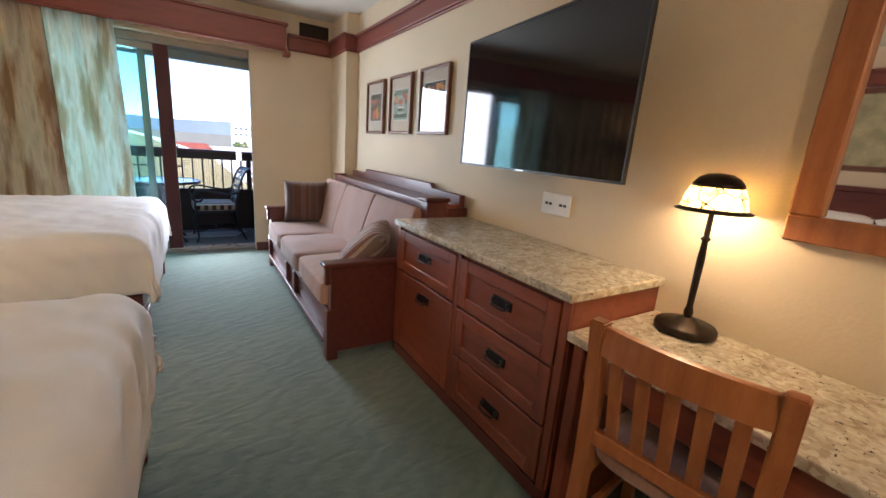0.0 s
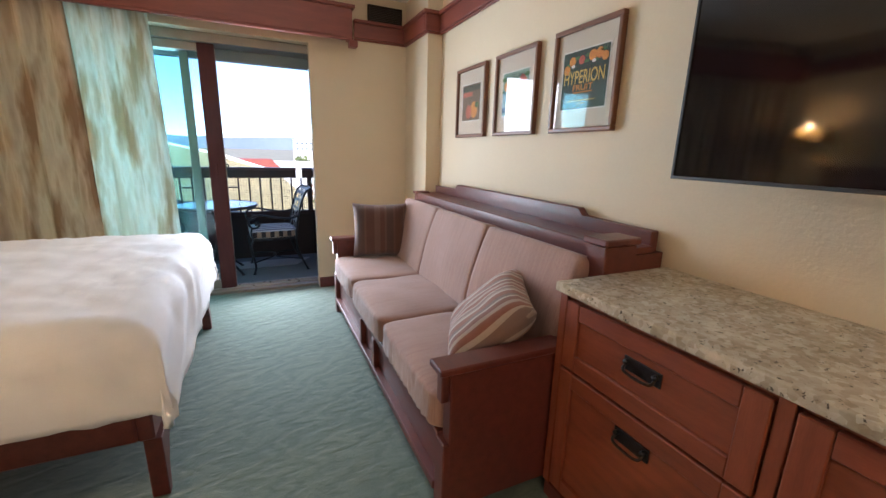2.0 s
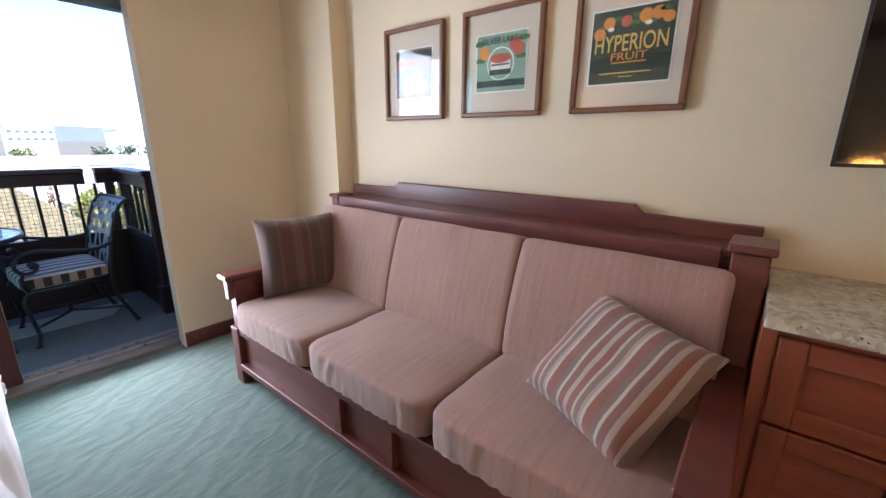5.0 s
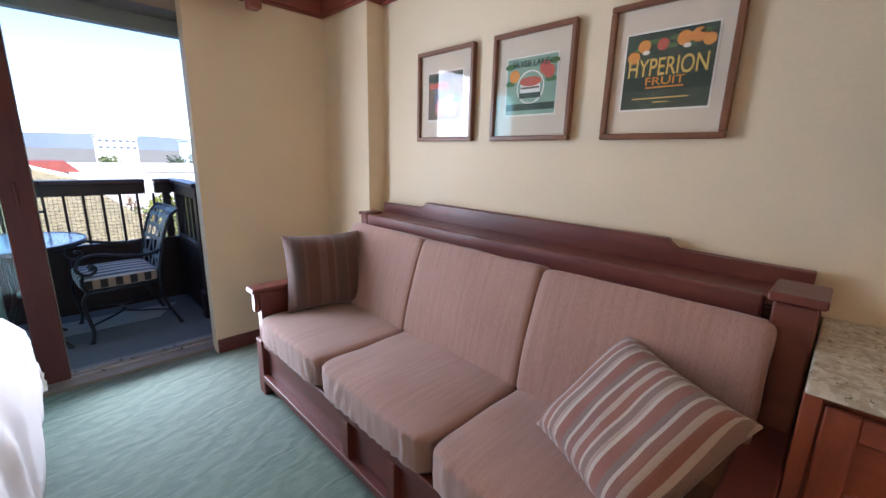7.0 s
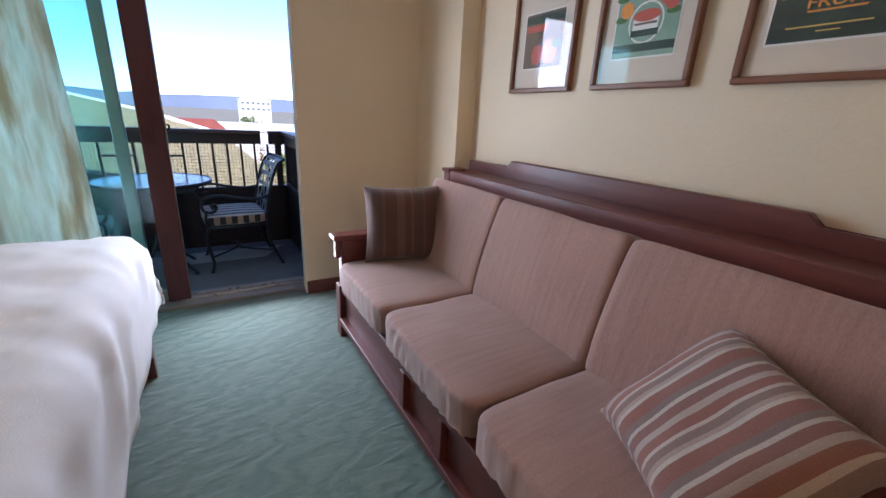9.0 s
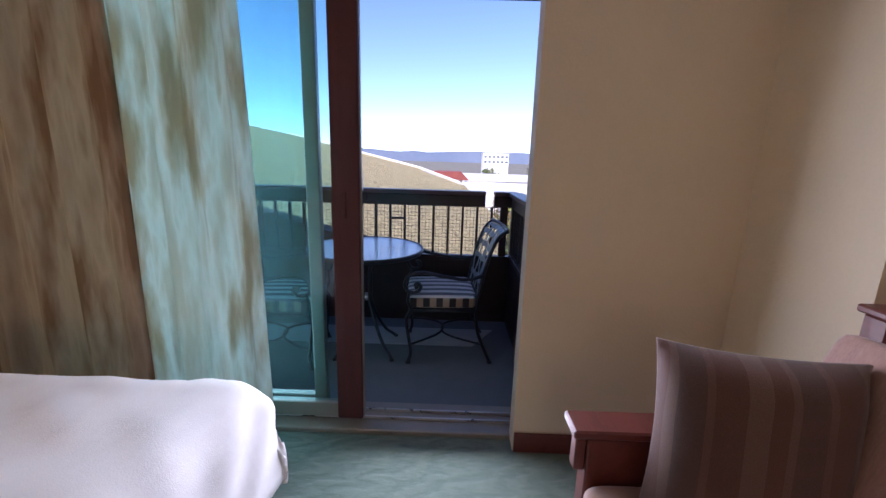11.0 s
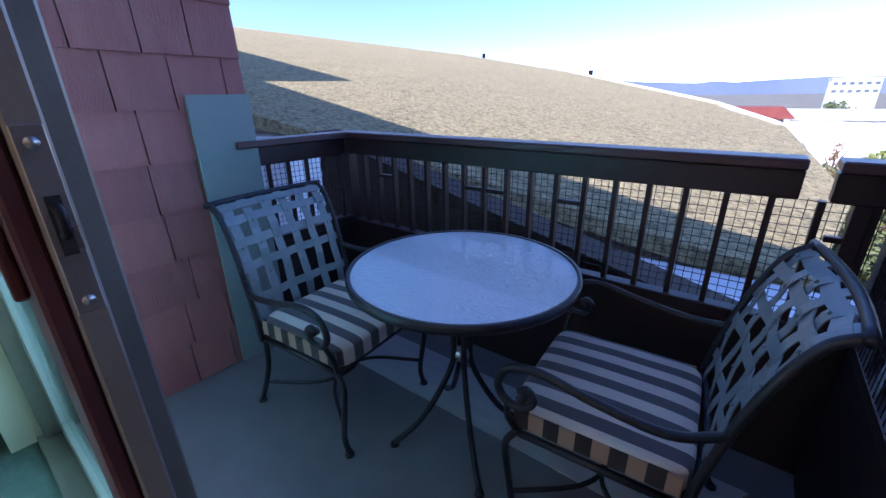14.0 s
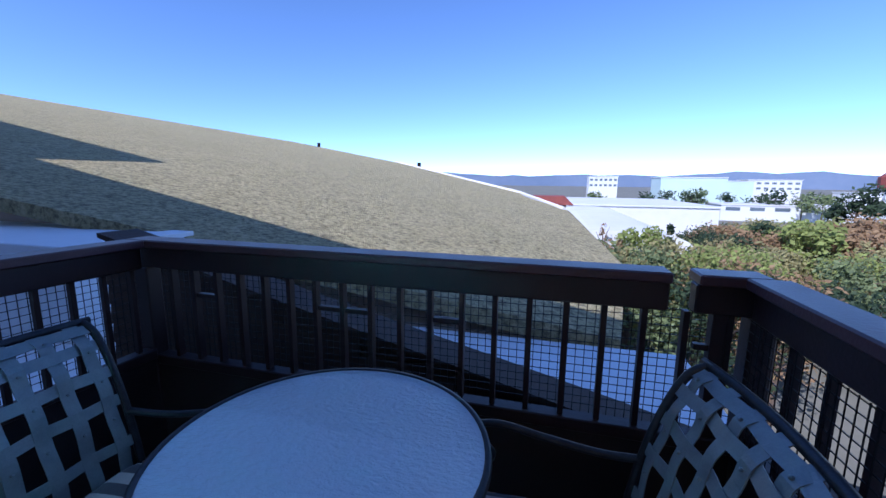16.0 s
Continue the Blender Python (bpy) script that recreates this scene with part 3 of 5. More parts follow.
# air vent on the wall above the trim
vent = thing("air_vent", (1.84, YN, 2.335), 0, "dark metal air vent grille high on the wall", "vent")
box("frame", (-0.15, -0.012, -0.065), (0.15, 0, 0.065), BRONZE, vent, 0.003)
box("backing", (-0.135, -0.014, -0.052), (0.135, -0.0125, 0.052), SLOT, vent, 0)
first = box("slat", (-0.135, -0.022, -0.048), (0.135, -0.0145, -0.042), BRONZE, vent, 0)
for i in range(1, 8):
    s = first.copy()
    s.location.z = 0.0127 * i
    scene.collection.objects.link(s)

# ---- balcony door ----
door = thing("door_1", (0, 0, 0), 0, "sliding glass balcony door standing open", "door", "", "structure")
box("head_frame", (DX0, 5.60, 1.98), (1.325, 5.80, DZ - 0.002), ALU, door, 0.004)
box("sill_track", (DX0, 5.58, -0.02), (1.36, 5.80, 0.022), ALU, door, 0.004)
box("track_rib", (DX0, 5.66, 0.022), (1.325, 5.668, 0.036), STEEL, door, 0.001)
box("track_rib", (DX0, 5.72, 0.022), (1.325, 5.728, 0.036), STEEL, door, 0.001)
box("jamb_frame", (1.325, 5.602, 0.022), (1.36, 5.655, DZ), ALU, door, 0.004)
box("jamb_frame", (1.33, 5.665, 0.022), (1.36, 5.80, DZ), RAILPAINT, door, 0.004)
box("jamb_frame", (DX0, 5.60, 0.022), (DX0 + 0.05, 5.80, 1.98), ALU, door, 0.004)
# outer panel, fixed
box("fixed_panel_stile", (0.285, 5.705, 0.037), (0.345, 5.745, 1.98), ALU, door, 0.004)
box("fixed_panel_stile", (DX0 + 0.05, 5.705, 0.037), (DX0 + 0.11, 5.745, 1.98), ALU, door, 0.004)
box("fixed_panel_rail", (DX0 + 0.11, 5.705, 0.037), (0.285, 5.745, 0.11), ALU, door, 0.004)
box("fixed_panel_rail", (DX0 + 0.11, 5.705, 1.92), (0.285, 5.745, 1.98), ALU, door, 0.004)
box("fixed_pane", (DX0 + 0.11, 5.722, 0.11), (0.285, 5.728, 1.92), PANE, door, 0, "teal-tinted glass pane")
# inner panel, slid open, with lock
box("sliding_panel_stile", (0.415, 5.635, 0.037), (0.53, 5.655, 1.98), STILE, door, 0.004, "maroon door stile")
box("sliding_panel_edge", (0.46, 5.6555, 0.037), (0.534, 5.685, 1.98), ALU, door, 0.003)
box("sliding_panel_stile", (DX0 + 0.06, 5.645, 0.037), (DX0 + 0.14, 5.685, 1.98), ALU, door, 0.004)
box("sliding_panel_rail", (DX0 + 0.14, 5.645, 0.037), (0.415, 5.685, 0.11), ALU, door, 0.004)
box("sliding_panel_rail", (DX0 + 0.14, 5.645, 1.92), (0.415, 5.685, 1.98), ALU, door, 0.004)
box("sliding_pane", (DX0 + 0.14, 5.662, 0.11), (0.415, 5.668, 1.92), PANE, door, 0, "teal-tinted glass pane")
plate = box("lock_plate", (0.5345, 5.658, 0.97), (0.537, 5.682, 1.16), STEEL, door, 0.001, "steel lock plate")
box("lock_slot", (0.537, 5.664, 1.035), (0.5385, 5.676, 1.095), SLOT, plate, 0)
tube("lock_hook", curve_pts([(0.536, 5.67, 1.055), (0.549, 5.67, 1.06), (0.551, 5.67, 1.08), (0.540, 5.67, 1.085)], 4), 0.005, BLACKIRON, plate)
for z in (0.984, 1.144):
    tube("screw", [(0.536, 5.67, z), (0.5385, 5.67, z)], 0.006, STEEL, plate)
box("pull_handle", (0.46, 5.622, 0.98), (0.477, 5.6345, 1.09), STILE, door, 0.004, "small recessed maroon door pull", 2)


# ---- curtains ----
def curtain(name, x0, x1, y, z0, z1, folds, depth, material, label, seed):
    bm = bmesh.new()
    n, rows = folds * 12, 26
    grid = []
    for k in range(rows + 1):
        v = k / rows
        row = []
        for i in range(n + 1):
            u = i / n
            wob = noise.noise(Vector((u * 5 + seed, v * 1.2, seed)))
            a = 2 * math.pi * folds * (u + 0.015 * wob) + 1.4 * noise.noise(Vector((u * 3 + seed, 0, 7)))
            amp = depth * (0.55 + 0.45 * v) * (0.75 + 0.5 * noise.noise(Vector((u * 7, seed, 3))))
            flare = 1 + 0.06 * (1 - v) * (u - 0.5)
            xx = x0 + (x1 - x0) * (0.5 + (u - 0.5) * flare * (0.86 + 0.14 * (1 - v) if name == "sheer_curtain" else 1)) + 0.012 * wob
            row.append(bm.verts.new((xx, y + amp * math.sin(a) + 0.3 * amp * math.sin(2.3 * a + 1), z0 + (z1 - z0) * v)))
        grid.append(row)
    for a, b in zip(grid, grid[1:]):
        for i in range(n):
            bm.faces.new((a[i], a[i + 1], b[i + 1], b[i]))
    ob = part(name, bm, material, None, "", True)
    so = ob.modifiers.new("thickness", 'SOLIDIFY')
    so.thickness = 0.002
    return tagged(ob, label, "curtain")


curtain("curtain", XW + 0.03, -0.27, 5.435, 0.02, 2.28, 9, 0.038, CURTAIN, "tan and brown patterned floor-length curtain, drawn open", 1.0)
curtain("sheer_curtain", -0.36, 0.20, 5.44, 0.02, 2.28, 4, 0.036, SHEER, "thin patterned curtain edge glowing with daylight", 5.0)
tube("curtain_rail", [(XW + 0.02, 5.44, 2.29), (0.9, 5.44, 2.29)], 0.01, ALU, None)
tagged(bpy.data.objects["curtain_rail"], "slim metal curtain rail behind the valance", "rail", "", "structure")


# ---- beds ----
def bed(y0, y1, seed, foot=0.43):
    b = thing("bed", (foot, (y0 + y1) / 2, 0), 0, "queen bed with puffy white duvet on a dark red wooden frame", "bed", "beds side by side")
    w, L, head = (y1 - y0), 2.12, XW + 0.06 - 0.43
    # frame
    box("foot_rail", (-0.095, -w / 2 + 0.03, 0.24), (-0.045, w / 2 - 0.03, 0.345), DARKWOOD, b, 0.006)
    for s in (-1, 1):
        box("side_rail", (head, s * (w / 2 - 0.05) - 0.02, 0.24), (-0.095, s * (w / 2 - 0.05) + 0.02, 0.345), DARKWOOD, b, 0.006)
    # shaped legs with a curved bracket
    for s in (-1, 1):
        for x in (-0.055, head + 0.08):
            o = [(0.0, 0.0), (0.036, 0.0), (0.042, 0.24), (-0.11, 0.24), (-0.085, 0.20), (-0.045, 0.17), (-0.035, 0.13), (-0.012, 0.11)]
            bm = prism_bm(o, 0, -0.03, 0.03)
            for v in bm.verts:
                v.co = Vector((x + v.co.x * 0.9, s * (w / 2 - 0.075 + v.co.y), v.co.z))
            bmesh.ops.bevel(bm, geom=bm.edges[:], offset=0.003, segments=1, affect='EDGES')
            part("leg", bm, DARKWOOD, b)
    box("slat_base", (head, -w / 2 + 0.07, 0.30), (-0.1, w / 2 - 0.07, 0.33), DARKWOOD, b, 0)
    bm = soft_box_bm((L - 0.06, w - 0.06, 0.22), 8, 9)
    for v in bm.verts:
        v.co += Vector((-L / 2 - 0.02, 0, 0.445))
    part("mattress", bm, SHEET, b, "", True)
    # duvet: a rounded shell that hangs at the foot and sides, with creases
    bm = bmesh.new()
    nx, ny = 96, 90
    rows = []
    for i in range(nx + 1):
        row = []
        for j in range(ny + 1):
            u, v = i / nx, j / ny
            # arc length from the middle outwards
            sx = u * (L + 0.36)
            sy = (v - 0.5) * (w + 0.56)
            r = 0.11
            def fold(s, half):
                a = abs(s)
                e = half - r
                if a <= e:
                    return s, 0.0
                q = (a - e) / r
                if q < math.pi / 2:
                    return math.copysign(e + r * math.sin(q), s), r * (1 - math.cos(q))
                return math.copysign(half + 0.012 * min(1, q - 1.57), s), r + (a - e - r * math.pi / 2)
            py, dy = fold(sy, w / 2 + 0.015)
            px, dx = fold(sx, L + 0.06)
            drop = math.hypot(dx, dy) if min(dx, dy) < r * 1.2 else max(dx, dy) + 0.03
            drop = min(drop, 0.365 + 0.02 * noise.noise(Vector((u * 6, v * 6, seed))))
            z = 0.682 - drop
            pt = Vector((head + 0.05 + px, py, z))
            k = 0.008 * noise.noise(Vector((u * 9, v * 9, seed))) + 0.006 * noise.noise(Vector((u * 26 + v * 9, v * 20, seed + 4))) + 0.006 * abs(noise.noise(Vector((u * 55, v * 34 + u * 20, seed + 9))))
            side = 1 if drop > 0.08 else 0.4
            crease = 0.011 * math.sin(40 * (u * 1.3 + v) + 6 * noise.noise(Vector((u * 4, v * 4, seed)))) * (1 if drop > 0.03 else 0.3)
            pt += Vector((0.6 * side * (k + crease) if dx > 0.02 else 0, math.copysign(0.6 * side * (k + crease), py) if dy > 0.02 else 0, k * 1.3 + crease * 0.3))
            row.append(bm.verts.new(pt))
        rows.append(row)
    for p, q in zip(rows, rows[1:]):
        for j in range(ny):
            bm.faces.new((p[j], p[j + 1], q[j + 1], q[j]))
    d = part("duvet", bm, SHEET, b, "puffy white cotton duvet", True)
    so = d.modifiers.new("thickness", 'SOLIDIFY')
    so.thickness = 0.02
    so.offset = -1
    # headboard
    box("headboard", (head - 0.055, -w / 2 - 0.02, 0.2), (head - 0.005, w / 2 + 0.02, 1.15), DARKWOOD, b, 0.008)
    box("headboard_cap", (head - 0.058, -w / 2 - 0.05, 1.15), (head + 0.02, w / 2 + 0.05, 1.2), DARKWOOD, b, 0.008)
    return b


bed_far = bed(3.33, 4.93, 3.0)
bed_near = bed(1.00, 2.49, 8.0, 0.475)
for y0, y1 in ((3.33, 4.93), (1.00, 2.49)):
    for k in (0.27, 0.73):
        bm = pillow_bm(0.46, 0.68, 0.2, y0 + k)
        o = part("bed_pillow", bm, PILLOWCASE, None, "", True)
        o.matrix_basis = pose(XW + 0.30, y0 + (y1 - y0) * k, 0.79, 0, -38, 0)
        tagged(o, "plump white pillow leaning on the headboard", "pillow", "bed pillows")


# ---- nightstand and bedside lamp ----
ns = thing("nightstand", (XW + 0.30, 2.97, 0), 0, "dark red wooden nightstand between the beds", "nightstand")
box("body", (-0.24, -0.28, 0.05), (0.22, 0.28, 0.59), DARKWOOD, ns, 0.004)
box("top", (-0.25, -0.30, 0.59), (0.25, 0.30, 0.62), DARKWOOD, ns, 0.005)
for z in (0.10, 0.35):
    dr = box("drawer", (0.2205, -0.25, z), (0.236, 0.25, z + 0.21), DARKWOOD, ns, 0.003)
    box("handle", (0.2365, -0.05, z + 0.09), (0.252, 0.05, z + 0.115), BRONZE, dr, 0.003)


def table_lamp(name, at, label, turn=0):
    l = thing(name, at, turn, label, "lamp", "mosaic table lamps")
    part("base", lathe_bm([(0.0, 0.0), (0.090, 0.0), (0.094, 0.006), (0.094, 0.02), (0.088, 0.027), (0.04, 0.033), (0.022, 0.05), (0.0, 0.052)], 40), BRONZE, l, "", True)
    part("stem", lathe_bm([(0.012, 0.045), (0.015, 0.07), (0.010, 0.09), (0.012, 0.25), (0.009, 0.31), (0.016, 0.318), (0.009, 0.326), (0.008, 0.41), (0.016, 0.416), (0.007, 0.43)], 16), BRONZE, l, "", True)
    part("shade", lathe_bm_open([(0.094, 0.412), (0.090, 0.43), (0.083, 0.458), (0.070, 0.487)], 40), SHADE, l, "amber mosaic glass shade, lit", True)
    part("shade_cap", lathe_bm([(0.073, 0.483), (0.070, 0.494), (0.056, 0.511), (0.034, 0.523), (0.0, 0.527)], 32), BRONZE, l, "dark metal shade cap", True)
    part("shade_rim", lathe_bm_open([(0.092, 0.414), (0.106, 0.407), (0.108, 0.411), (0.092, 0.419)], 40), BRONZE, l, "", True)
    part("bulb", lathe_bm([(0.0, 0.425), (0.010, 0.43), (0.018, 0.445), (0.016, 0.462), (0.0, 0.475)], 16), BULB, l, "glowing bulb", True)
    return l


def lathe_bm_open(profile, seg):
    bm = bmesh.new()
    rings = [[bm.verts.new((r * math.cos(2 * math.pi * k / seg), r * math.sin(2 * math.pi * k / seg), z)) for k in range(seg)] for r, z in profile]
    for u, w in zip(rings, rings[1:]):
        for k in range(seg):
            bm.faces.new((u[k], u[(k + 1) % seg], w[(k + 1) % seg], w[k]))
    return bm


table_lamp("table_lamp", DESK_LAMP, "bronze table lamp with lit amber mosaic shade on granite desk")
table_lamp("table_lamp", BEDSIDE, "bronze lamp with lit amber shade on the nightstand")

# swing-arm lamp on the wall past the far bed
wl = thing("wall_lamp", WALL_LAMP, 0, "bronze swing-arm wall lamp with lit amber shade", "lamp")
box("backplate", (XW + 0.001 - WALL_LAMP[0], -0.05, -0.09), (XW + 0.02 - WALL_LAMP[0], 0.05, 0.09), BRONZE, wl, 0.004)
tube("arm", curve_pts([(XW + 0.02 - WALL_LAMP[0], 0, -0.03), (-0.12, 0, -0.07), (-0.03, 0, -0.06), (0, 0, -0.03)], 6), 0.009, BRONZE, wl)
part("shade", lathe_bm_open([(0.10, -0.045), (0.096, -0.02), (0.085, 0.025), (0.065, 0.06)], 32), SHADE, wl, "amber glass shade, lit", True)
part("bulb", lathe_bm([(0.0, -0.03), (0.012, -0.025), (0.022, -0.005), (0.018, 0.015), (0.0, 0.03)], 16), BULB, wl, "glowing bulb", True)

# picture over the beds, seen in the mirror
pic = thing("wall_picture", (XW, 2.2, 1.72), 0, "framed botanical picture on the wall over the beds", "picture")
for a, b in (((0, -0.6, -0.38), (0.03, 0.6, -0.33)), ((0, -0.6, 0.33), (0.03, 0.6, 0.38)), ((0, -0.6, -0.33), (0.03, -0.55, 0.33)), ((0, 0.55, -0.33), (0.03, 0.6, 0.33))):
    box("frame", a, b, FRAMEWOOD, pic, 0.004)
box("print", (0.0, -0.55, -0.33), (0.012, 0.55, 0.33), LENS, pic, 0)

# entry ceiling light: unseen fixture added above the fill lamp
el = thing("ceiling_light", (0.6, -1.2, H), 0, "unseen round ceiling light, added over the entry for the fill lamp", "ceiling light")
part("base", lathe_bm([(0, 0), (0.14, 0), (0.14, -0.02), (0, -0.02)], 32), BRONZE, el)
part("diffuser", lathe_bm([(0, -0.021), (0.13, -0.021), (0.11, -0.06), (0.05, -0.08), (0, -0.085)], 32), WHITEPLASTIC, el, "frosted glass bowl", True)

# ---- dresser with granite top ----
Y0, Y1, XF = 1.57, 2.862, 1.655
dresser = thing("dresser", (0, 0, 0), 0, "cherry wood dresser with six panelled drawers", "dresser")
box("carcass", (XF + 0.02, Y0 + 0.005, 0.06), (XE - 0.002, Y1, 0.797), WOOD, dresser, 0.003)
box("plinth", (XF + 0.006, Y0 + 0.01, 0.0), (XE - 0.004, Y1 - 0.01, 0.06), DARKWOOD, dresser, 0.002)


def framed_panel(y0, y1, z0, z1, handle, depth=0.02):
    """Drawer or door front: four frame members round a recessed panel, and an iron bail pull."""
    x = XF
    d = box("drawer_front", (x + 0.012, y0 + 0.05, z0 + 0.05), (x + 0.0195, y1 - 0.05, z1 - 0.05), WOOD, dresser, 0.0)
    f = 0.055
    box("stile", (x, y0, z0), (x + 0.0195, y0 + f, z1), WOOD_V, d, 0.003)
    box("stile", (x, y1 - f, z0), (x + 0.0195, y1, z1), WOOD_V, d, 0.003)
    box("rail", (x + 0.001, y0 + f, z0), (x + 0.0195, y1 - f, z0 + f), WOOD, d, 0.003)
    box("rail", (x + 0.001, y0 + f, z1 - f), (x + 0.0195, y1 - f, z1), WOOD, d, 0.003)
    yc, zc = (y0 + y1) / 2, handle
    h = box("pull_plate", (x + 0.007, yc - 0.058, zc - 0.02), (x + 0.012, yc + 0.058, zc + 0.022), BLACKIRON, d, 0.002, "black iron pull")
    tube("pull_bail", curve_pts([(x + 0.006, yc - 0.045, zc + 0.006), (x - 0.012, yc - 0.042, zc - 0.012), (x - 0.016, yc, zc - 0.016), (x - 0.012, yc + 0.042, zc - 0.012), (x + 0.006, yc + 0.045, zc + 0.006)], 5), 0.0042, BRONZE, h)
    for s in (-0.045, 0.045):
        tube("pull_post", [(x + 0.008, yc + s, zc + 0.008), (x - 0.006, yc + s, zc + 0.008)], 0.007, BLACKIRON, h)


framed_panel(Y0 + 0.045, 2.2, 0.545, 0.775, 0.665)
framed_panel(Y0 + 0.045, 2.2, 0.31, 0.535, 0.427)
framed_panel(Y0 + 0.045, 2.2, 0.075, 0.30, 0.19)
framed_panel(2.24, 2.825, 0.545, 0.775, 0.675)
framed_panel(2.24, 2.825, 0.075, 0.535, 0.45)
box("face_frame", (XF + 0.004, Y0 + 0.005, 0.06), (XF + 0.0195, Y0 + 0.04, 0.797), WOOD_V, dresser, 0.002)
box("face_frame", (XF + 0.004, 2.205, 0.06), (XF + 0.0195, 2.235, 0.797), WOOD_V, dresser, 0.002)
box("face_frame", (XF + 0.004, 2.83, 0.06), (XF + 0.0195, Y1, 0.797), WOOD_V, dresser, 0.002)
top = tagged(box("granite_dresser_top", (XF - 0.022, Y0 - 0.012, 0.798), (XE - 0.002, Y1, 0.83), GRANITE, None, 0.005, seg=2), "polished beige speckled granite top on the dresser", "countertop")

# ---- desk ----
desk = thing("desk", (0, 0, 0), 0, "cherry wood desk with granite top against the wall", "desk")
DZT = 0.70
box("desktop", (XF - 0.005, -0.3, DZT - 0.032), (XE - 0.002, Y0 - 0.001, DZT), GRANITE, desk, 0.005, "speckled beige granite desktop", 2)
box("apron", (XF + 0.03, -0.28, DZT - 0.15), (XF + 0.055, Y0 - 0.06, DZT - 0.033), WOOD, desk, 0.003)
box("end_panel", (XF + 0.02, Y0 - 0.055, 0), (XE - 0.01, Y0 - 0.015, DZT - 0.033), WOOD_V, desk, 0.004)
box("end_panel", (XF + 0.02, -0.28, 0), (XE - 0.01, -0.24, DZT - 0.033), WOOD_V, desk, 0.004)
box("modesty_panel", (XE - 0.04, -0.24, 0.25), (XE - 0.015, Y0 - 0.055, DZT - 0.033), DARKWOOD, desk, 0.003)


# ---- desk chair ----
def desk_chair(at, turn):
    c = thing("desk_chair", at, turn, "orange-brown oak slat-back chair pushed to the desk", "chair")
    # local: back at x = 0, seat towards +x
    for s in (-1, 1):
        pts = [(-0.02, s * 0.195, 0.0), (0.0, s * 0.195, 0.4), (-0.012, s * 0.195, 0.62), (-0.05, s * 0.197, 0.845)]
        o = [(p[0] - 0.022, p[2]) for p in pts] + [(p[0] + 0.022, p[2]) for p in reversed(pts)]
        bm = prism_bm(o, 1, s * 0.195 - 0.02, s * 0.195 + 0.02)
        bmesh.ops.bevel(bm, geom=bm.edges[:], offset=0.005, segments=2, affect='EDGES')
        part("back_post", bm, CHAIRWOOD, c)
        box("front_leg", (0.39, s * 0.19 - 0.019, 0), (0.43, s * 0.19 + 0.019, 0.41), CHAIRWOOD, c, 0.005)
        box("side_stretcher", (0.02, s * 0.19 - 0.01, 0.16), (0.39, s * 0.19 + 0.01, 0.19), CHAIRWOOD, c, 0.003)
        box("side_rail", (0.02, s * 0.19 - 0.011, 0.35), (0.39, s * 0.19 + 0.011, 0.41), CHAIRWOOD, c, 0.003)
    # curved crest rail
    o = [(-0.048 - 0.025 * (1 - (k / 6) ** 2) , k / 6 * 0.177) for k in range(-6, 7)]
    bm = prism_bm([(x - 0.011, y) for x, y in o] + [(x + 0.011, y) for x, y in reversed(o)], 2, 0.755, 0.835)
    bmesh.ops.bevel(bm, geom=[e for e in bm.edges if abs(e.verts[0].co.z - e.verts[1].co.z) < 0.001], offset=0.004, segments=1, affect='EDGES')
    part("crest_rail", bm, CHAIRWOOD, c)
    box("lower_back_rail", (-0.018, -0.177, 0.47), (0.008, 0.177, 0.515), CHAIRWOOD, c, 0.003)
    for k in range(5):
        y = -0.132 + 0.066 * k
        bm = prism_bm([(-0.008, 0.515), (0.006, 0.515), (-0.05, 0.76), (-0.064, 0.76)], 1, y - 0.015, y + 0.015)
        part("back_slat", bm, CHAIRWOOD, c)
    bm = soft_box_bm((0.42, 0.40, 0.07), 10, 5, puff=0.15)
    for v in bm.verts:
        v.co += Vector((0.21, 0, 0.435))
    part("seat", bm, SOFA, c, "padded cloth seat", True)


desk_chair((1.60, 1.185, 0), 9)

# ---- mirror over the desk ----
mir = thing("wall_mirror", (XE, 0.705, 1.485), 0, "large wall mirror in a cherry wood frame over the desk", "mirror")
for a, b in (((-0.035, -0.54, -0.43), (0, 0.54, -0.355)), ((-0.035, -0.54, 0.355), (0, 0.54, 0.43)), ((-0.035, 0.465, -0.355), (0, 0.54, 0.355)), ((-0.035, -0.54, -0.355), (0, -0.465, 0.355))):
    box("frame", a, b, CHAIRWOOD, mir, 0.005)
box("glass", (-0.012, -0.465, -0.355), (-0.004, 0.465, 0.355), MIRROR, mir, 0)

# ---- television ----
tv = thing("television", (1.946, 2.208, 1.49), -5.8, "large black flat television on a wall bracket, switched off", "television")
box("back_case", (0.012, -0.50, -0.28), (0.05, 0.50, 0.28), BLACKPLASTIC, tv, 0.01)
box("wall_bracket", (0.05, -0.2, -0.15), (0.18, 0.2, 0.15), BLACKPLASTIC, tv, 0.003)
for a, b in (((-0.004, -0.582, -0.326), (0.012, 0.582, -0.316)), ((-0.004, -0.582, 0.316), (0.012, 0.582, 0.326)), ((-0.004, -0.582, -0.316), (0.012, -0.573, 0.316)), ((-0.004, 0.573, -0.316), (0.012, 0.582, 0.316))):
    box("bezel", a, b, BLACKPLASTIC, tv, 0.001)
box("screen", (0.0, -0.573, -0.316), (0.0115, 0.573, 0.316), SCREEN, tv, 0, "glossy dark screen")
box("logo_tab", (-0.006, -0.03, -0.325), (-0.0042, 0.03, -0.318), STEEL, tv, 0)

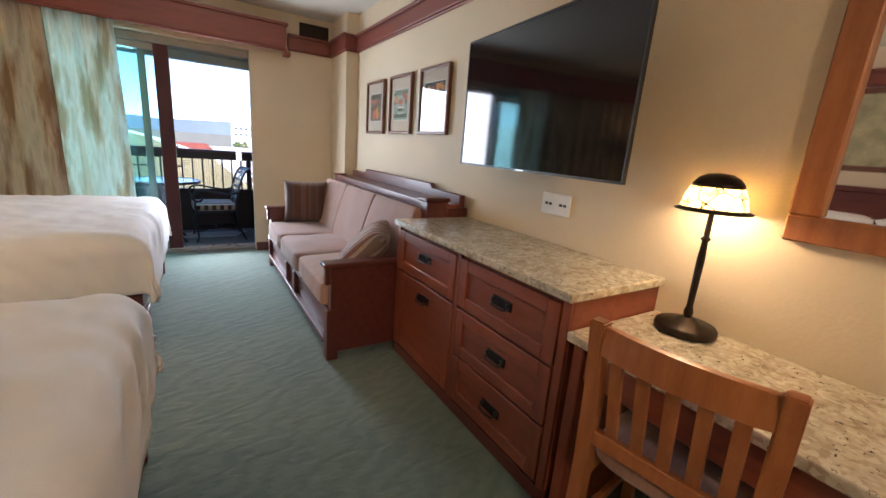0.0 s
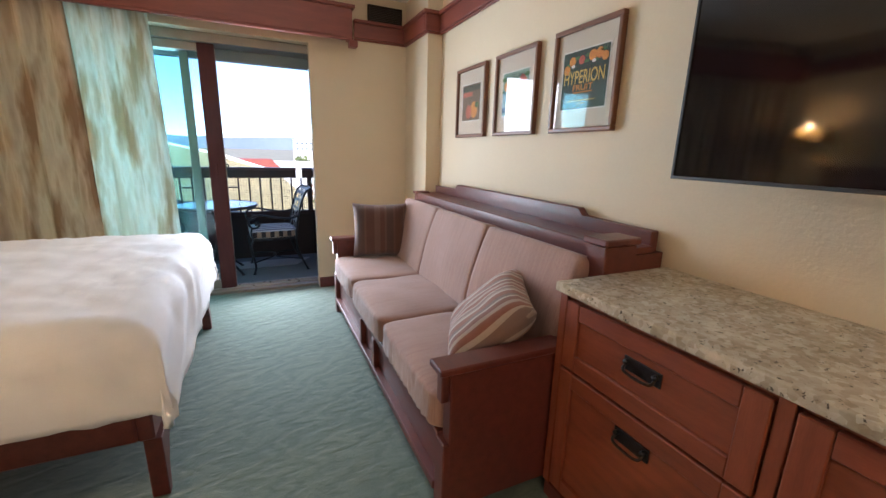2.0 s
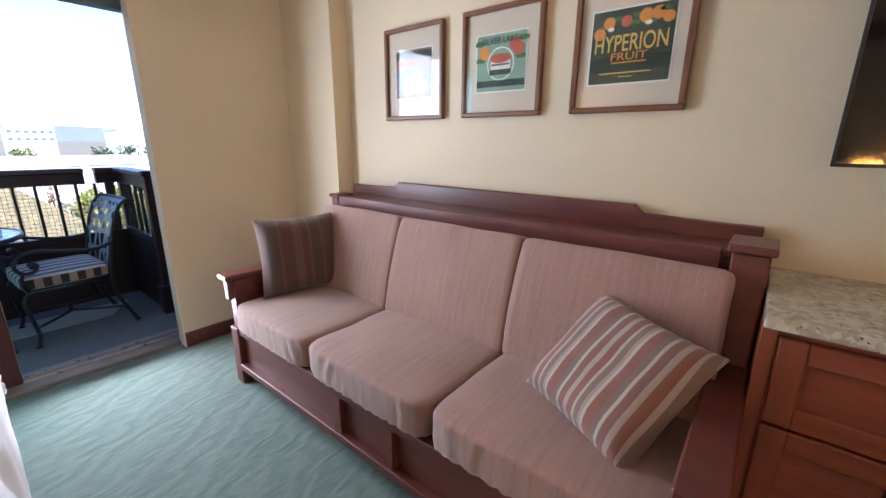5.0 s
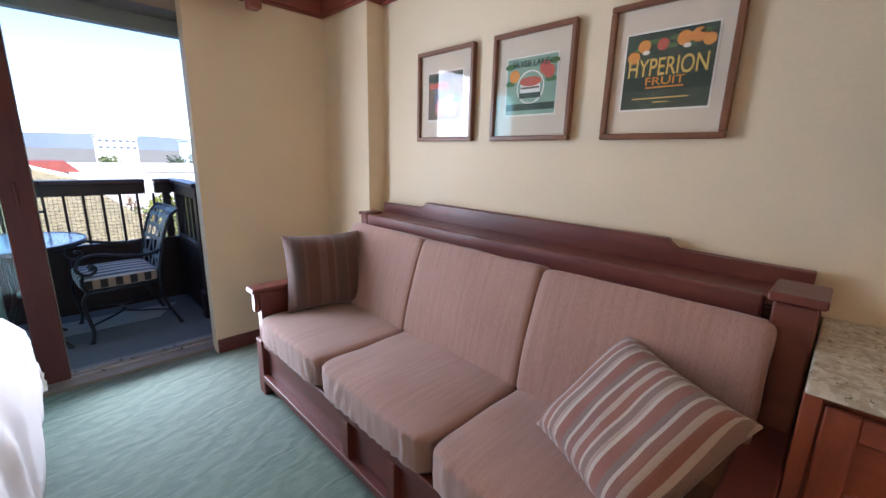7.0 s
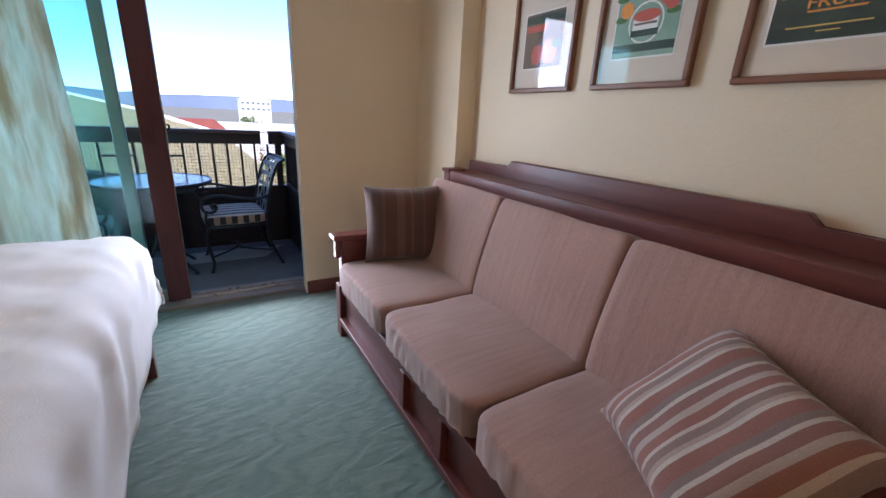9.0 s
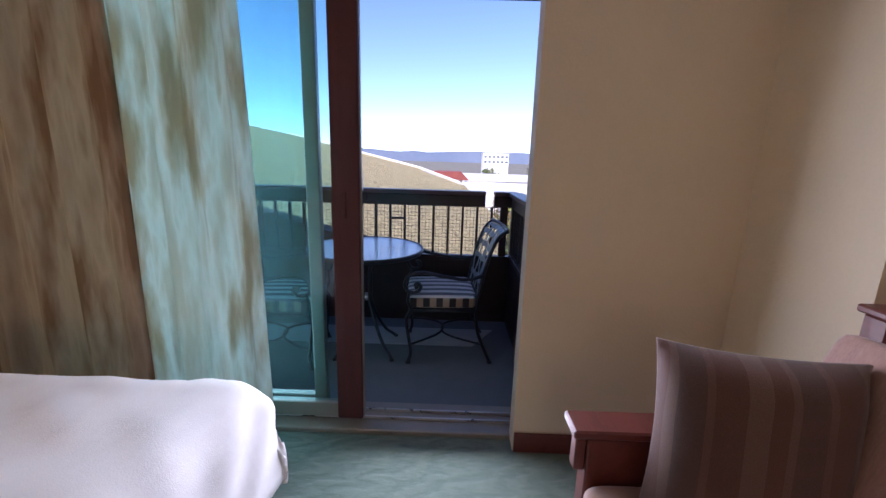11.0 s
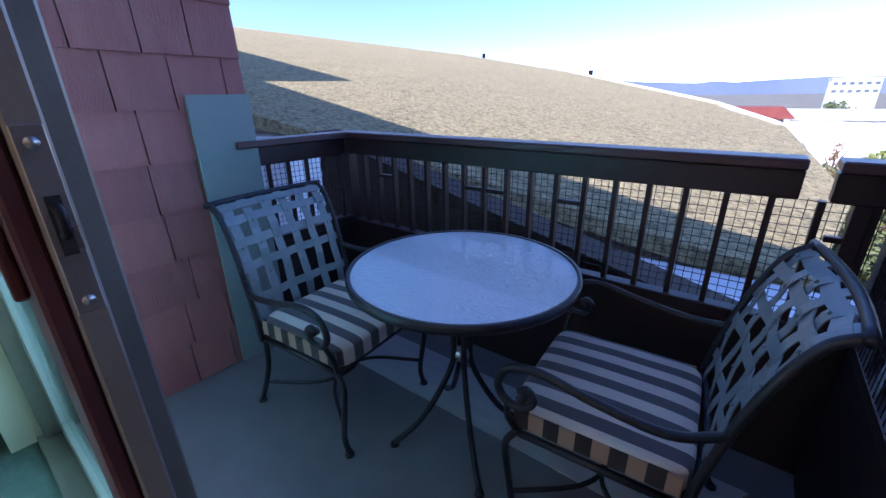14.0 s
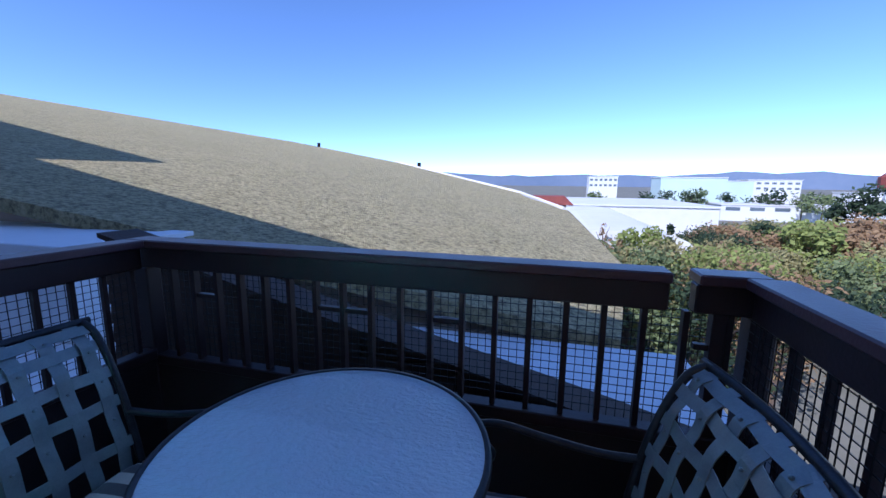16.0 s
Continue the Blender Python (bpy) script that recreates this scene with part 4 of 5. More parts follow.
# media panel on the wall
mp = thing("media_outlet_panel", (XE, 2.142, 1.02), 0, "cream wall plate with rows of sockets", "wall plate")
box("plate", (-0.012, -0.09, -0.052), (0, 0.09, 0.052), WHITEPLASTIC, mp, 0.004)
for i, y in enumerate((-0.06, -0.035, 0.03, 0.055)):
    box("socket", (-0.0136, y - 0.009, -0.006), (-0.0125, y + 0.009, 0.006), SLOT, mp, 0)


# ---- framed crate-label prints ----
def framed_print(yc, kind):
    w, h = 0.41, 0.46
    f = thing("framed_print", (XE, yc, 1.565), 0, {"a": "brown-framed print with dark fruit label", "b": "brown-framed print with green orchard label", "c": "brown-framed print with dark orange-fruit label"}[kind], "picture", "row of framed prints")
    t = 0.021
    for a, b in (((-0.03, -w / 2, -h / 2), (0, w / 2, -h / 2 + t)), ((-0.03, -w / 2, h / 2 - t), (0, w / 2, h / 2)), ((-0.03, -w / 2, -h / 2 + t), (0, -w / 2 + t, h / 2 - t)), ((-0.03, w / 2 - t, -h / 2 + t), (0, w / 2, h / 2 - t))):
        box("frame", a, b, FRAMEWOOD, f, 0.004)
    box("mat_board", (-0.012, -w / 2 + t, -h / 2 + t), (-0.004, w / 2 - t, h / 2 - t), MATBOARD, f, 0)
    aw, ah = (0.25, 0.235) if kind != "c" else (0.28, 0.25)
    box("print_margin", (-0.0135, -aw / 2 - 0.006, -ah / 2 - 0.006), (-0.0121, aw / 2 + 0.006, ah / 2 + 0.006), WHITEPAPER, f, 0)
    art = box("print", (-0.0145, -aw / 2, -ah / 2), (-0.0136, aw / 2, ah / 2), {"a": PRINTBROWN, "b": PRINTGREEN, "c": PRINTDARK}[kind], f, 0)
    face = Matrix(((0, 0, -1, -0.0148), (-1, 0, 0, 0), (0, 1, 0, 0), (0, 0, 0, 1)))

    def disc(u, v, r, m, squash=1.0, lift=0.0):
        bm = bmesh.new()
        bmesh.ops.create_circle(bm, cap_ends=True, segments=20, radius=r)
        for q in bm.verts:
            q.co = face @ Vector((q.co.x + u, q.co.y * squash + v, 0.0004 + lift))
        part("printed_shape", bm, m, art)

    def bar(u0, u1, v0, v1, m, lift=0.0):
        bm = bmesh.new()
        bm.faces.new([bm.verts.new(face @ Vector((u, v, 0.0004 + lift))) for u, v in ((u0, v0), (u1, v0), (u1, v1), (u0, v1))])
        part("printed_bar", bm, m, art)
    if kind == "c":
        for i, (u, v, r) in enumerate(((-0.112, 0.05, 0.021), (-0.08, 0.083, 0.021), (-0.02, 0.083, 0.019), (0.045, 0.092, 0.023), (0.085, 0.095, 0.022), (0.118, 0.078, 0.019))):
            disc(u, v, r, PRINTORANGE if i != 2 else PRINTRED, 1, 0.0003 * (i % 2))
        for u, v in ((-0.05, 0.095), (0.01, 0.075), (0.018, 0.098), (0.105, 0.105), (-0.1, 0.072), (0.065, 0.07)):
            disc(u, v, 0.018, PRINTLEAF, 0.4)
        for u, v in ((-0.072, 0.062), (0.055, 0.068)):
            disc(u, v, 0.012, WHITEPAPER, 0.6, 0.0008)
        lettering("HYPERION", 0.058, 0.25, PRINTYELLOW, art, face @ Matrix.Translation((0.0, 0.012, 0.0008)))
        lettering("FRUIT", 0.026, 0.125, PRINTORANGE, art, face @ Matrix.Translation((0.0, -0.034, 0.0008)))
        bar(-0.06, 0.06, -0.057, -0.052, PRINTORANGE)
        bar(-0.1, 0.08, -0.092, -0.088, PRINTYELLOW)
        bar(-0.03, 0.02, -0.105, -0.102, PRINTYELLOW)
    elif kind == "b":
        disc(0, -0.005, 0.07, WHITEPAPER)
        disc(0, -0.005, 0.064, PRINTGREEN, 1, 0.0003)
        disc(0.0, 0.018, 0.055, PRINTRED, 0.36, 0.0007)
        bar(-0.05, 0.05, -0.028, 0.012, WHITEPAPER, 0.0006)
        bar(-0.045, 0.045, -0.012, -0.004, PRINTBROWN, 0.0009)
        bar(-0.055, 0.055, -0.05, -0.028, PRINTDARK, 0.0009)
        bar(-0.125, 0.125, -0.1, -0.072, PRINTDARK)
        for u, v in ((-0.085, 0.045), (0.09, 0.05), (0.07, 0.068)):
            disc(u, v, 0.027, PRINTORANGE if u < 0 else PRINTRED, 1, 0.0008 if v < 0.06 else 0.0006)
        for u, v in ((-0.11, 0.085), (0.11, 0.09), (0.1, 0.02), (-0.105, 0.015)):
            disc(u, v, 0.026, PRINTLEAF, 0.45)
        lettering("SILVER LAKE", 0.026, 0.18, PRINTDARK, art, face @ Matrix.Translation((-0.005, 0.092, 0.0011)))
    else:
        bar(-0.125, 0.125, 0.075, 0.108, PRINTDARK)
        bar(-0.115, 0.02, 0.04, 0.068, PRINTRED, 0.0004)
        disc(0.045, -0.05, 0.048, PRINTORANGE, 1.1)
        disc(-0.03, -0.06, 0.04, PRINTRED, 1.1, 0.0004)
        disc(0.085, -0.02, 0.03, PRINTLEAF, 0.6, 0.0006)
    g = box("glass", (-0.0205, -w / 2 + t, -h / 2 + t), (-0.0185, w / 2 - t, h / 2 - t), PICGLASS, f, 0, "clear picture glass")
    g.visible_shadow = False


framed_print(4.455, "a")
framed_print(3.928, "b")
framed_print(3.385, "c")

# ---- sofa ----
SY0, SY1, SX = 2.872, 4.92, 1.25
sofa = thing("sofa", (0, 0, 0), 0, "three-seat dusty rose sofa in a dark red mission-style frame", "sofa")
for y0, y1 in ((SY0, SY0 + 0.055), (SY1 - 0.055, SY1)):
    arm = box("arm_panel", (SX + 0.02, y0, 0.05), (1.99, y1, 0.56), DARKWOOD, sofa, 0.004)
    box("arm_cap", (SX - 0.02, y0 - 0.008, 0.5605), (1.92, y1 + 0.03, 0.585), DARKWOOD, arm, 0.005)
    box("corbel", (SX - 0.008, y0 + 0.008, 0.46), (SX + 0.0195, y1 - 0.008, 0.56), DARKWOOD, arm, 0.004)
for y in (SY0 + 0.001, SY1 - 0.07):
    box("front_post", (SX, y, 0), (SX + 0.065, y + 0.069, 0.31), DARKWOOD, sofa, 0.004)
box("front_rail_top", (SX + 0.008, SY0 + 0.07, 0.275), (SX + 0.055, SY1 - 0.07, 0.31), DARKWOOD, sofa, 0.003)
box("front_rail_bottom", (SX - 0.004, SY0 + 0.07, 0.085), (SX + 0.055, SY1 - 0.07, 0.12), DARKWOOD, sofa, 0.003)
for i in range(2):
    y = SY0 + 0.07 + (SY1 - SY0 - 0.14) * (0.435 + 0.149 * i)
    box("front_stile", (SX + 0.002, y - 0.02, 0.12), (SX + 0.05, y + 0.02, 0.275), DARKWOOD, sofa, 0.002)
box("front_panel", (SX + 0.03, SY0 + 0.07, 0.12), (SX + 0.045, SY1 - 0.07, 0.275), DARKWOOD, sofa, 0)
box("seat_deck", (SX + 0.055, SY0 + 0.056, 0.29), (1.95, SY1 - 0.056, 0.308), DARKWOOD, sofa, 0)
box("back_frame", (1.93, SY0 + 0.056, 0.1), (1.965, SY1 - 0.056, 0.884), DARKWOOD, sofa, 0.004)
box("shelf_front", (1.895, SY0 + 0.11, 0.80), (1.929, SY1 - 0.085, 0.918), DARKWOOD, sofa, 0.005)
for y0, y1 in ((SY0 - 0.005, SY0 + 0.085), (SY1 - 0.08, SY1 - 0.02)):
    pt = box("end_post", (1.845 if y0 < 3.5 else 1.895, y0, 0.05), (1.995, y1, 0.925 if y0 < 3.5 else 0.905), DARKWOOD, sofa, 0.005)
    box("post_cap", (1.83 if y0 < 3.5 else 1.885, y0 - 0.012, 0.9255 if y0 < 3.5 else 0.9055), (2.0, y1 + 0.012, 0.95 if y0 < 3.5 else 0.925), DARKWOOD, pt, 0.005)
box("shelf", (1.93, SY0 + 0.0, 0.885), (2.09, SY1, 0.91), DARKWOOD, sofa, 0.003)
box("shelf_support", (1.966, SY0, 0.0), (2.14, SY1 - 0.02, 0.884), DARKWOOD, sofa, 0)
o = [(2.895, 0.8), (2.895, 0.962), (3.262, 0.962), (3.29, 0.998), (4.55, 0.998), (4.58, 0.962), (4.94, 0.962), (4.94, 0.8)]
bm = prism_bm(o, 0, 2.095, 2.135)
bmesh.ops.bevel(bm, geom=bm.edges[:], offset=0.004, segments=1, affect='EDGES')
part("back_splash", bm, DARKWOOD, sofa, "stepped wooden back board")
cy = [SY0 + 0.06, 3.60, 4.245, SY1 - 0.06]
for i in range(3):
    w = cy[i + 1] - cy[i]
    bm = soft_box_bm((0.62, w - 0.004, 0.145), 30, 10, 0.0, puff=0.14)
    for v in bm.verts:
        p = v.co.copy()
        lean = max(0.0, (-p.x - 0.22) / 0.09)
        pl = math.sin(p.y * 130 + 4 * noise.noise(p * 9 + Vector((i * 5, 0, 0)))) * min(1, lean)
        v.co.x += -0.005 * pl
        v.co += 0.006 * Vector((0, 0, noise.noise(p * 6 + Vector((i * 9, 1, 2)))))
        v.co += Vector((SX + 0.30, (cy[i] + cy[i + 1]) / 2, 0.378))
    part("seat_cushion", bm, SOFA, sofa, "", True)
    bm = soft_box_bm((0.15, w - 0.004, 0.47), 22, 20, 0.006, 5, i * 3.0)
    for v in bm.verts:
        p = v.co.copy()
        p.x *= 1 + 0.18 * (1 - (p.z / 0.23) ** 2)
        v.co = pose(1.815, (cy[i] + cy[i + 1]) / 2, 0.635, 0, 16, 0) @ p
    bc = part("back_cushion", bm, SOFA, sofa, "", True)

def throw_pillow(m, material, label, seed):
    o = part("throw_pillow", pillow_bm(0.40, 0.40, 0.17, seed), material, None, "", True)
    o.matrix_basis = m
    return tagged(o, label, "pillow", "throw pillows on the sofa")


throw_pillow(Matrix.Translation((1.575, 4.77, 0.648)) @ Euler((radians(82), 0, radians(-14))).to_matrix().to_4x4(), DARKPILLOW, "dark striped throw pillow standing in the sofa corner", 1.0)
throw_pillow(Matrix(((-0.50, 0.632, -0.60, 1.575), (-0.857, -0.33, 0.265, 3.165), (-0.125, 0.70, 0.705, 0.585), (0, 0, 0, 1))), PILLOWCLOTH, "rose and grey striped throw pillow leaning on the sofa back", 6.0)


# ---- balcony ----
tagged(box("balcony_floor", (-1.1, OUT - 0.05, -0.30), (1.65, 7.27, -0.095), DECK, None, 0), "dark blue-grey coated balcony floor", "floor", "", "structure")
# thin pale slab that paints the band of light falling on the deck
tagged(part("floor_strip", prism_bm([(-0.75, 6.69), (1.10, 6.69), (1.28, 6.99), (-0.75, 6.99)], 2, -0.0945, -0.09), DECKLIGHT), "pale patch of sky light on the balcony floor, laid as a thin strip", "floor strip", "", "structure")
SXW, SXE = -0.865, 1.495
wall("wall_shingled_west", (SXW - 0.25, OUT, -0.3), (SXW, 6.61, 4.5), CONCRETE, "shingled wing wall beside the balcony")
wall("wall_shingled_east", (SXE, OUT, -0.3), (SXE + 0.25, 6.38, 4.5), CONCRETE, "shingled wing wall beside the balcony")
bpy.data.objects["wall_shingled_west"].name = "wall_west_wing"
bpy.data.objects["wall_shingled_east"].name = "wall_east_wing"
tagged(box("exterior_trim", (1.36, OUT - 0.04, -0.14), (1.43, OUT + 0.02, 2.2), RAILPAINT, None, 0.003), "dark maroon door trim board", "trim", "", "structure")
tagged(box("exterior_trim", (DX0 - 0.04, OUT - 0.05, -0.14), (DX0, OUT + 0.02, 2.2), RAILPAINT, None, 0.003), "dark maroon door trim board", "trim", "", "structure")
head = tagged(box("exterior_header", (DX0, OUT - 0.05, 1.90), (1.36, OUT + 0.03, 2.2), PLATE, None, 0.003), "grey exterior header board over the door", "trim", "", "structure")

# grey-green boards where the railing meets the wing walls
tagged(box("rail_board", (SXW + 0.024, 6.345, -0.095), (SXW + 0.04, 6.615, 1.20), PLATE, None, 0.003), "grey-green painted board on the shingled wall", "board", "", "structure")
tagged(box("rail_board", (SXE - 0.04, 6.21, -0.095), (SXE - 0.024, 6.385, 0.55), PLATE, None, 0.003), "grey-green painted board on the shingled wall", "board", "", "structure")

# railing
rail = thing("balcony_railing", (0.025, 0.11, -0.07), 0, "maroon wooden balcony railing with wire mesh behind balusters", "railing")
YR = 7.09


def rail_run(p, q, gap_at=None):
    """Cap and header board between two plan points; both follow the line."""
    p, q = Vector((*p, 0)), Vector((*q, 0))
    d = (q - p)
    L = d.length
    m = Matrix.Translation(p) @ Matrix.Rotation(math.atan2(d.y, d.x), 4, 'Z')
    for nm, w, z0, z1, mat in (("cap", 0.055, 1.035, 1.068, CAPSKYLIT), ("header", 0.03, 0.945, 1.0345, RAILPAINT)):
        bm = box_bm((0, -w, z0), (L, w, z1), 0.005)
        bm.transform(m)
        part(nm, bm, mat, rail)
    return m, L


rail_run((-0.95, YR), (1.165, YR))
rail_run((1.235, YR), (1.42, YR))
rail_run((-0.89, YR - 0.056), (-0.89, 6.40))
rail_run((1.40, YR - 0.056), (1.40, 6.33))
for (x0, y0), (x1, y1) in (((-0.95, YR), (1.43, YR)),):
    box("bottom_rail", (x0, YR - 0.03, 0.50), (x1, YR + 0.03, 0.545), RAILPAINT, rail, 0.004)
    box("kick_board", (x0, YR - 0.022, -0.07), (x1, YR + 0.022, 0.4995), DARKPANEL, rail, 0.002)
for x in (-0.89, 1.40):
    y0 = 6.51 if x < 0 else 6.34
    box("bottom_rail", (x - 0.03, y0, 0.53), (x + 0.03, YR - 0.03, 0.575), RAILPAINT, rail, 0.004)
    box("kick_board", (x - 0.022, y0, -0.07), (x + 0.022, YR - 0.023, 0.5295), DARKPANEL, rail, 0.002)
bal0 = box("baluster", (-0.009, -0.016, 0.545), (0.009, 0.016, 0.945), RAILPAINT, rail, 0.0015)
bal0.location = (-0.88 + 0.117, YR, 0)
XB = [-0.88 + 0.1168 * k for k in range(2, 20)]
for x in XB:
    b = bal0.copy()
    b.location = (x, YR, 0)
    scene.collection.objects.link(b)
b = box("baluster", (-0.02, -0.02, 0.545), (0.02, 0.02, 0.945), RAILPAINT, rail, 0.002)
b.location = (1.31, YR, 0)
for x0 in (-0.646, -0.061, 0.056, 0.406, 1.24):
    box("crossbar", (x0 + 0.01, YR - 0.012, 0.825), (x0 + 0.107, YR + 0.012, 0.843), RAILPAINT, rail, 0.001)
for x, y0 in ((-0.89, 6.56), (1.40, 6.46)):
    n = 5
    for k in range(n):
        y = y0 + (7.0 - y0) * k / (n - 1)
        box("baluster", (x - 0.009, y - 0.009, 0.575), (x + 0.012, y + 0.009, 0.945), RAILPAINT, rail, 0.0015)
# posts
for x, y, zt in ((1.40, 6.345, 1.035), (-0.90, YR - 0.005, 0.945), (1.415, YR - 0.005, 0.945)):
    box("post", (x - 0.035, y - 0.035, -0.07), (x + 0.035, y + 0.035, zt), RAILPAINT, rail, 0.005)
box("post_foot", (1.345, 6.29, -0.0695), (1.455, 6.40, 0.20), RAILPAINT, rail, 0.01)
box("post_cap", (1.345, 6.285, 1.0355), (1.46, 6.345, 1.075), RAILPAINT, rail, 0.008)
# wire mesh behind the balusters
bm = bmesh.new()


def wire(p, q):
    tube_into(bm, [p, q], 0.0016, 4, False)


step = 0.028
for k in range(int(2.3 / step)):
    x = -0.88 + step * k
    wire((x, YR + 0.026, 0.545), (x, YR + 0.026, 0.945))
for k in range(1, 15):
    z = 0.545 + step * k
    wire((-0.9, YR + 0.029, z), (1.42, YR + 0.029, z))
for xs, y0 in ((-0.92, 6.5), (1.372, 6.39)):
    for k in range(int((7.05 - y0) / step)):
        wire((xs, y0 + step * k, 0.575), (xs, y0 + step * k, 0.945))
    for k in range(1, 14):
        wire((xs + 0.003, y0, 0.575 + step * k), (xs + 0.003, 7.05, 0.575 + step * k))
tagged(part("wire_mesh", bm, BLACKIRON, rail, "black square wire mesh"), kind="stuff")


# ---- patio table ----
tb = thing("patio_table", (0.35, 6.625, -0.095), 0, "round patio table with rippled glass top and iron legs", "table")
part("tabletop", lathe_bm([(0, 0.723), (0.372, 0.723), (0.372, 0.735), (0, 0.735)], 64), TABLETOP, tb, "rippled blue-grey glass tabletop")
bm = lathe_bm_open([(0.373, 0.71), (0.386, 0.71), (0.389, 0.723), (0.386, 0.738), (0.3725, 0.738), (0.373, 0.71)], 64)
part("rim", bm, CHAIRIRON, tb, "dark metal rim", True)
for a in (48, 138, 228, 318):
    c, s = math.cos(radians(a)), math.sin(radians(a))
    pts = curve_pts([(0.16 * c, 0.16 * s, 0.71), (0.05 * c, 0.05 * s, 0.63), (0.032 * c, 0.032 * s, 0.45), (0.045 * c, 0.045 * s, 0.32), (0.15 * c, 0.15 * s, 0.12), (0.265 * c, 0.265 * s, 0.012)], 7)
    leg = tube("leg", pts, 0.0115, CHAIRIRON, tb)
    tube("foot", [(0.268 * c, 0.268 * s, 0.001), (0.268 * c, 0.268 * s, 0.015)], [0.019, 0.014], CHAIRIRON, leg, 12)
part("hub", lathe_bm([(0.0, 0.36), (0.026, 0.365), (0.03, 0.385), (0.026, 0.405), (0.0, 0.41)], 16), STEEL, tb, "", True)


# ---- patio chairs ----
def patio_chair():
    """Local: seat faces +x, the origin on the floor under the seat's middle."""
    c = thing("patio_chair", (0, 0, 0), 0, "", "chair", "patio chairs at the round table")
    hw = 0.25
    # back outline: straight up from the seat, leaning, then rolled backwards at the top
    prof = curve_pts([(-0.215, 0.36), (-0.232, 0.50), (-0.264, 0.66), (-0.305, 0.79), (-0.345, 0.868), (-0.39, 0.90)], 6)
    prof = [(p.x, p.y) for p in prof]

    def bow(y, h):
        # the back is hollow: its middle lies behind its sides
        return -0.022 * (1 - (y / hw) ** 2) * min(1, max(0, h))
    for s in (-1, 1):
        tube("back_post", [(x, s * hw, z) for x, z in prof], 0.0115, CHAIRIRON, c)
        leg_b = tube("rear_leg", curve_pts([(-0.215, s * 0.235, 0.37), (-0.235, s * 0.235, 0.22), (-0.30, s * 0.24, 0.06), (-0.325, s * 0.24, 0.008)], 6), 0.0115, CHAIRIRON, c)
        tube("foot", [(-0.325, s * 0.24, 0.0), (-0.325, s * 0.24, 0.012)], 0.018, CHAIRIRON, leg_b, 12)
        leg_f = tube("front_leg", curve_pts([(0.205, s * 0.235, 0.37), (0.235, s * 0.24, 0.31), (0.222, s * 0.24, 0.20), (0.205, s * 0.24, 0.08), (0.222, s * 0.24, 0.008)], 6), 0.0115, CHAIRIRON, c)
        tube("foot", [(0.222, s * 0.24, 0.0), (0.222, s * 0.24, 0.012)], 0.018, CHAIRIRON, leg_f, 12)
        # arm: sweeps forward, dips, and ends in a scroll
        arm_pts = [(-0.255, s * 0.25, 0.615), (-0.15, s * 0.285, 0.595), (0.0, s * 0.295, 0.615), (0.13, s * 0.295, 0.64), (0.215, s * 0.292, 0.62), (0.245, s * 0.29, 0.56), (0.215, s * 0.288, 0.512), (0.165, s * 0.287, 0.512), (0.145, s * 0.287, 0.545), (0.165, s * 0.287, 0.568), (0.185, s * 0.287, 0.555)]
        arm = tube("armrest", curve_pts(arm_pts, 6), 0.0115, CHAIRIRON, c)
        tube("scroll_knob", [(0.172, s * 0.287 - 0.02, 0.55), (0.172, s * 0.287 + 0.02, 0.55)], 0.014, CHAIRIRON, arm, 12)
        tube("arm_support", curve_pts([(0.215, s * 0.285, 0.515), (0.225, s * 0.26, 0.44), (0.205, s * 0.237, 0.375)], 5), 0.010, CHAIRIRON, c)
        tube("seat_rail", [(-0.215, s * 0.237, 0.368), (0.205, s * 0.237, 0.368)], 0.011, CHAIRIRON, c)
    for x in (-0.215, 0.205):
        tube("cross_rail", [(x, -0.237, 0.368), (x, 0.237, 0.368)], 0.011, CHAIRIRON, c)
    tube("curved_stretcher", curve_pts([(0.21, -0.24, 0.13), (0.03, -0.12, 0.15), (-0.02, 0.0, 0.155), (0.03, 0.12, 0.15), (0.21, 0.24, 0.13)], 6), 0.008, CHAIRIRON, c)
    tube("curved_stretcher", curve_pts([(-0.27, -0.24, 0.13), (-0.06, -0.12, 0.14), (-0.01, 0.0, 0.14), (-0.06, 0.12, 0.14), (-0.27, 0.24, 0.13)], 6), 0.008, CHAIRIRON, c)
    for z_i in (3, len(prof) - 1):
        x, z = prof[z_i]
        tube("top_bar" if z_i > 5 else "low_bar", [(x + bow(y, 1), y, z) for y in [(hw + (0.02 if z_i > 5 else 0)) * k / 6 for k in range(-6, 7)]], 0.012, CHAIRIRON, c)

    def strap(points, width_dir, w, name):
        bm = bmesh.new()
        rows = []
        for i, p in enumerate(points):
            d = (points[min(i + 1, len(points) - 1)] - points[max(0, i - 1)]).normalized()
            nrm = d.cross(width_dir[i]).normalized()
            rows.append([bm.verts.new(p + width_dir[i] * a + nrm * b) for a, b in ((-w / 2, -0.0014), (w / 2, -0.0014), (w / 2, 0.0014), (-w / 2, 0.0014))])
        for u, v in zip(rows, rows[1:]):
            for k in range(4):
                bm.faces.new((u[k], u[(k + 1) % 4], v[(k + 1) % 4], v[k]))
        bm.faces.new(rows[0])
        bm.faces.new(rows[-1])
        return part(name, bm, STRAPMAT, c, "flat blue-grey metal strap")
    # upright straps, then level ones woven through
    ys = [-0.21, -0.126, -0.042, 0.042, 0.126, 0.21]
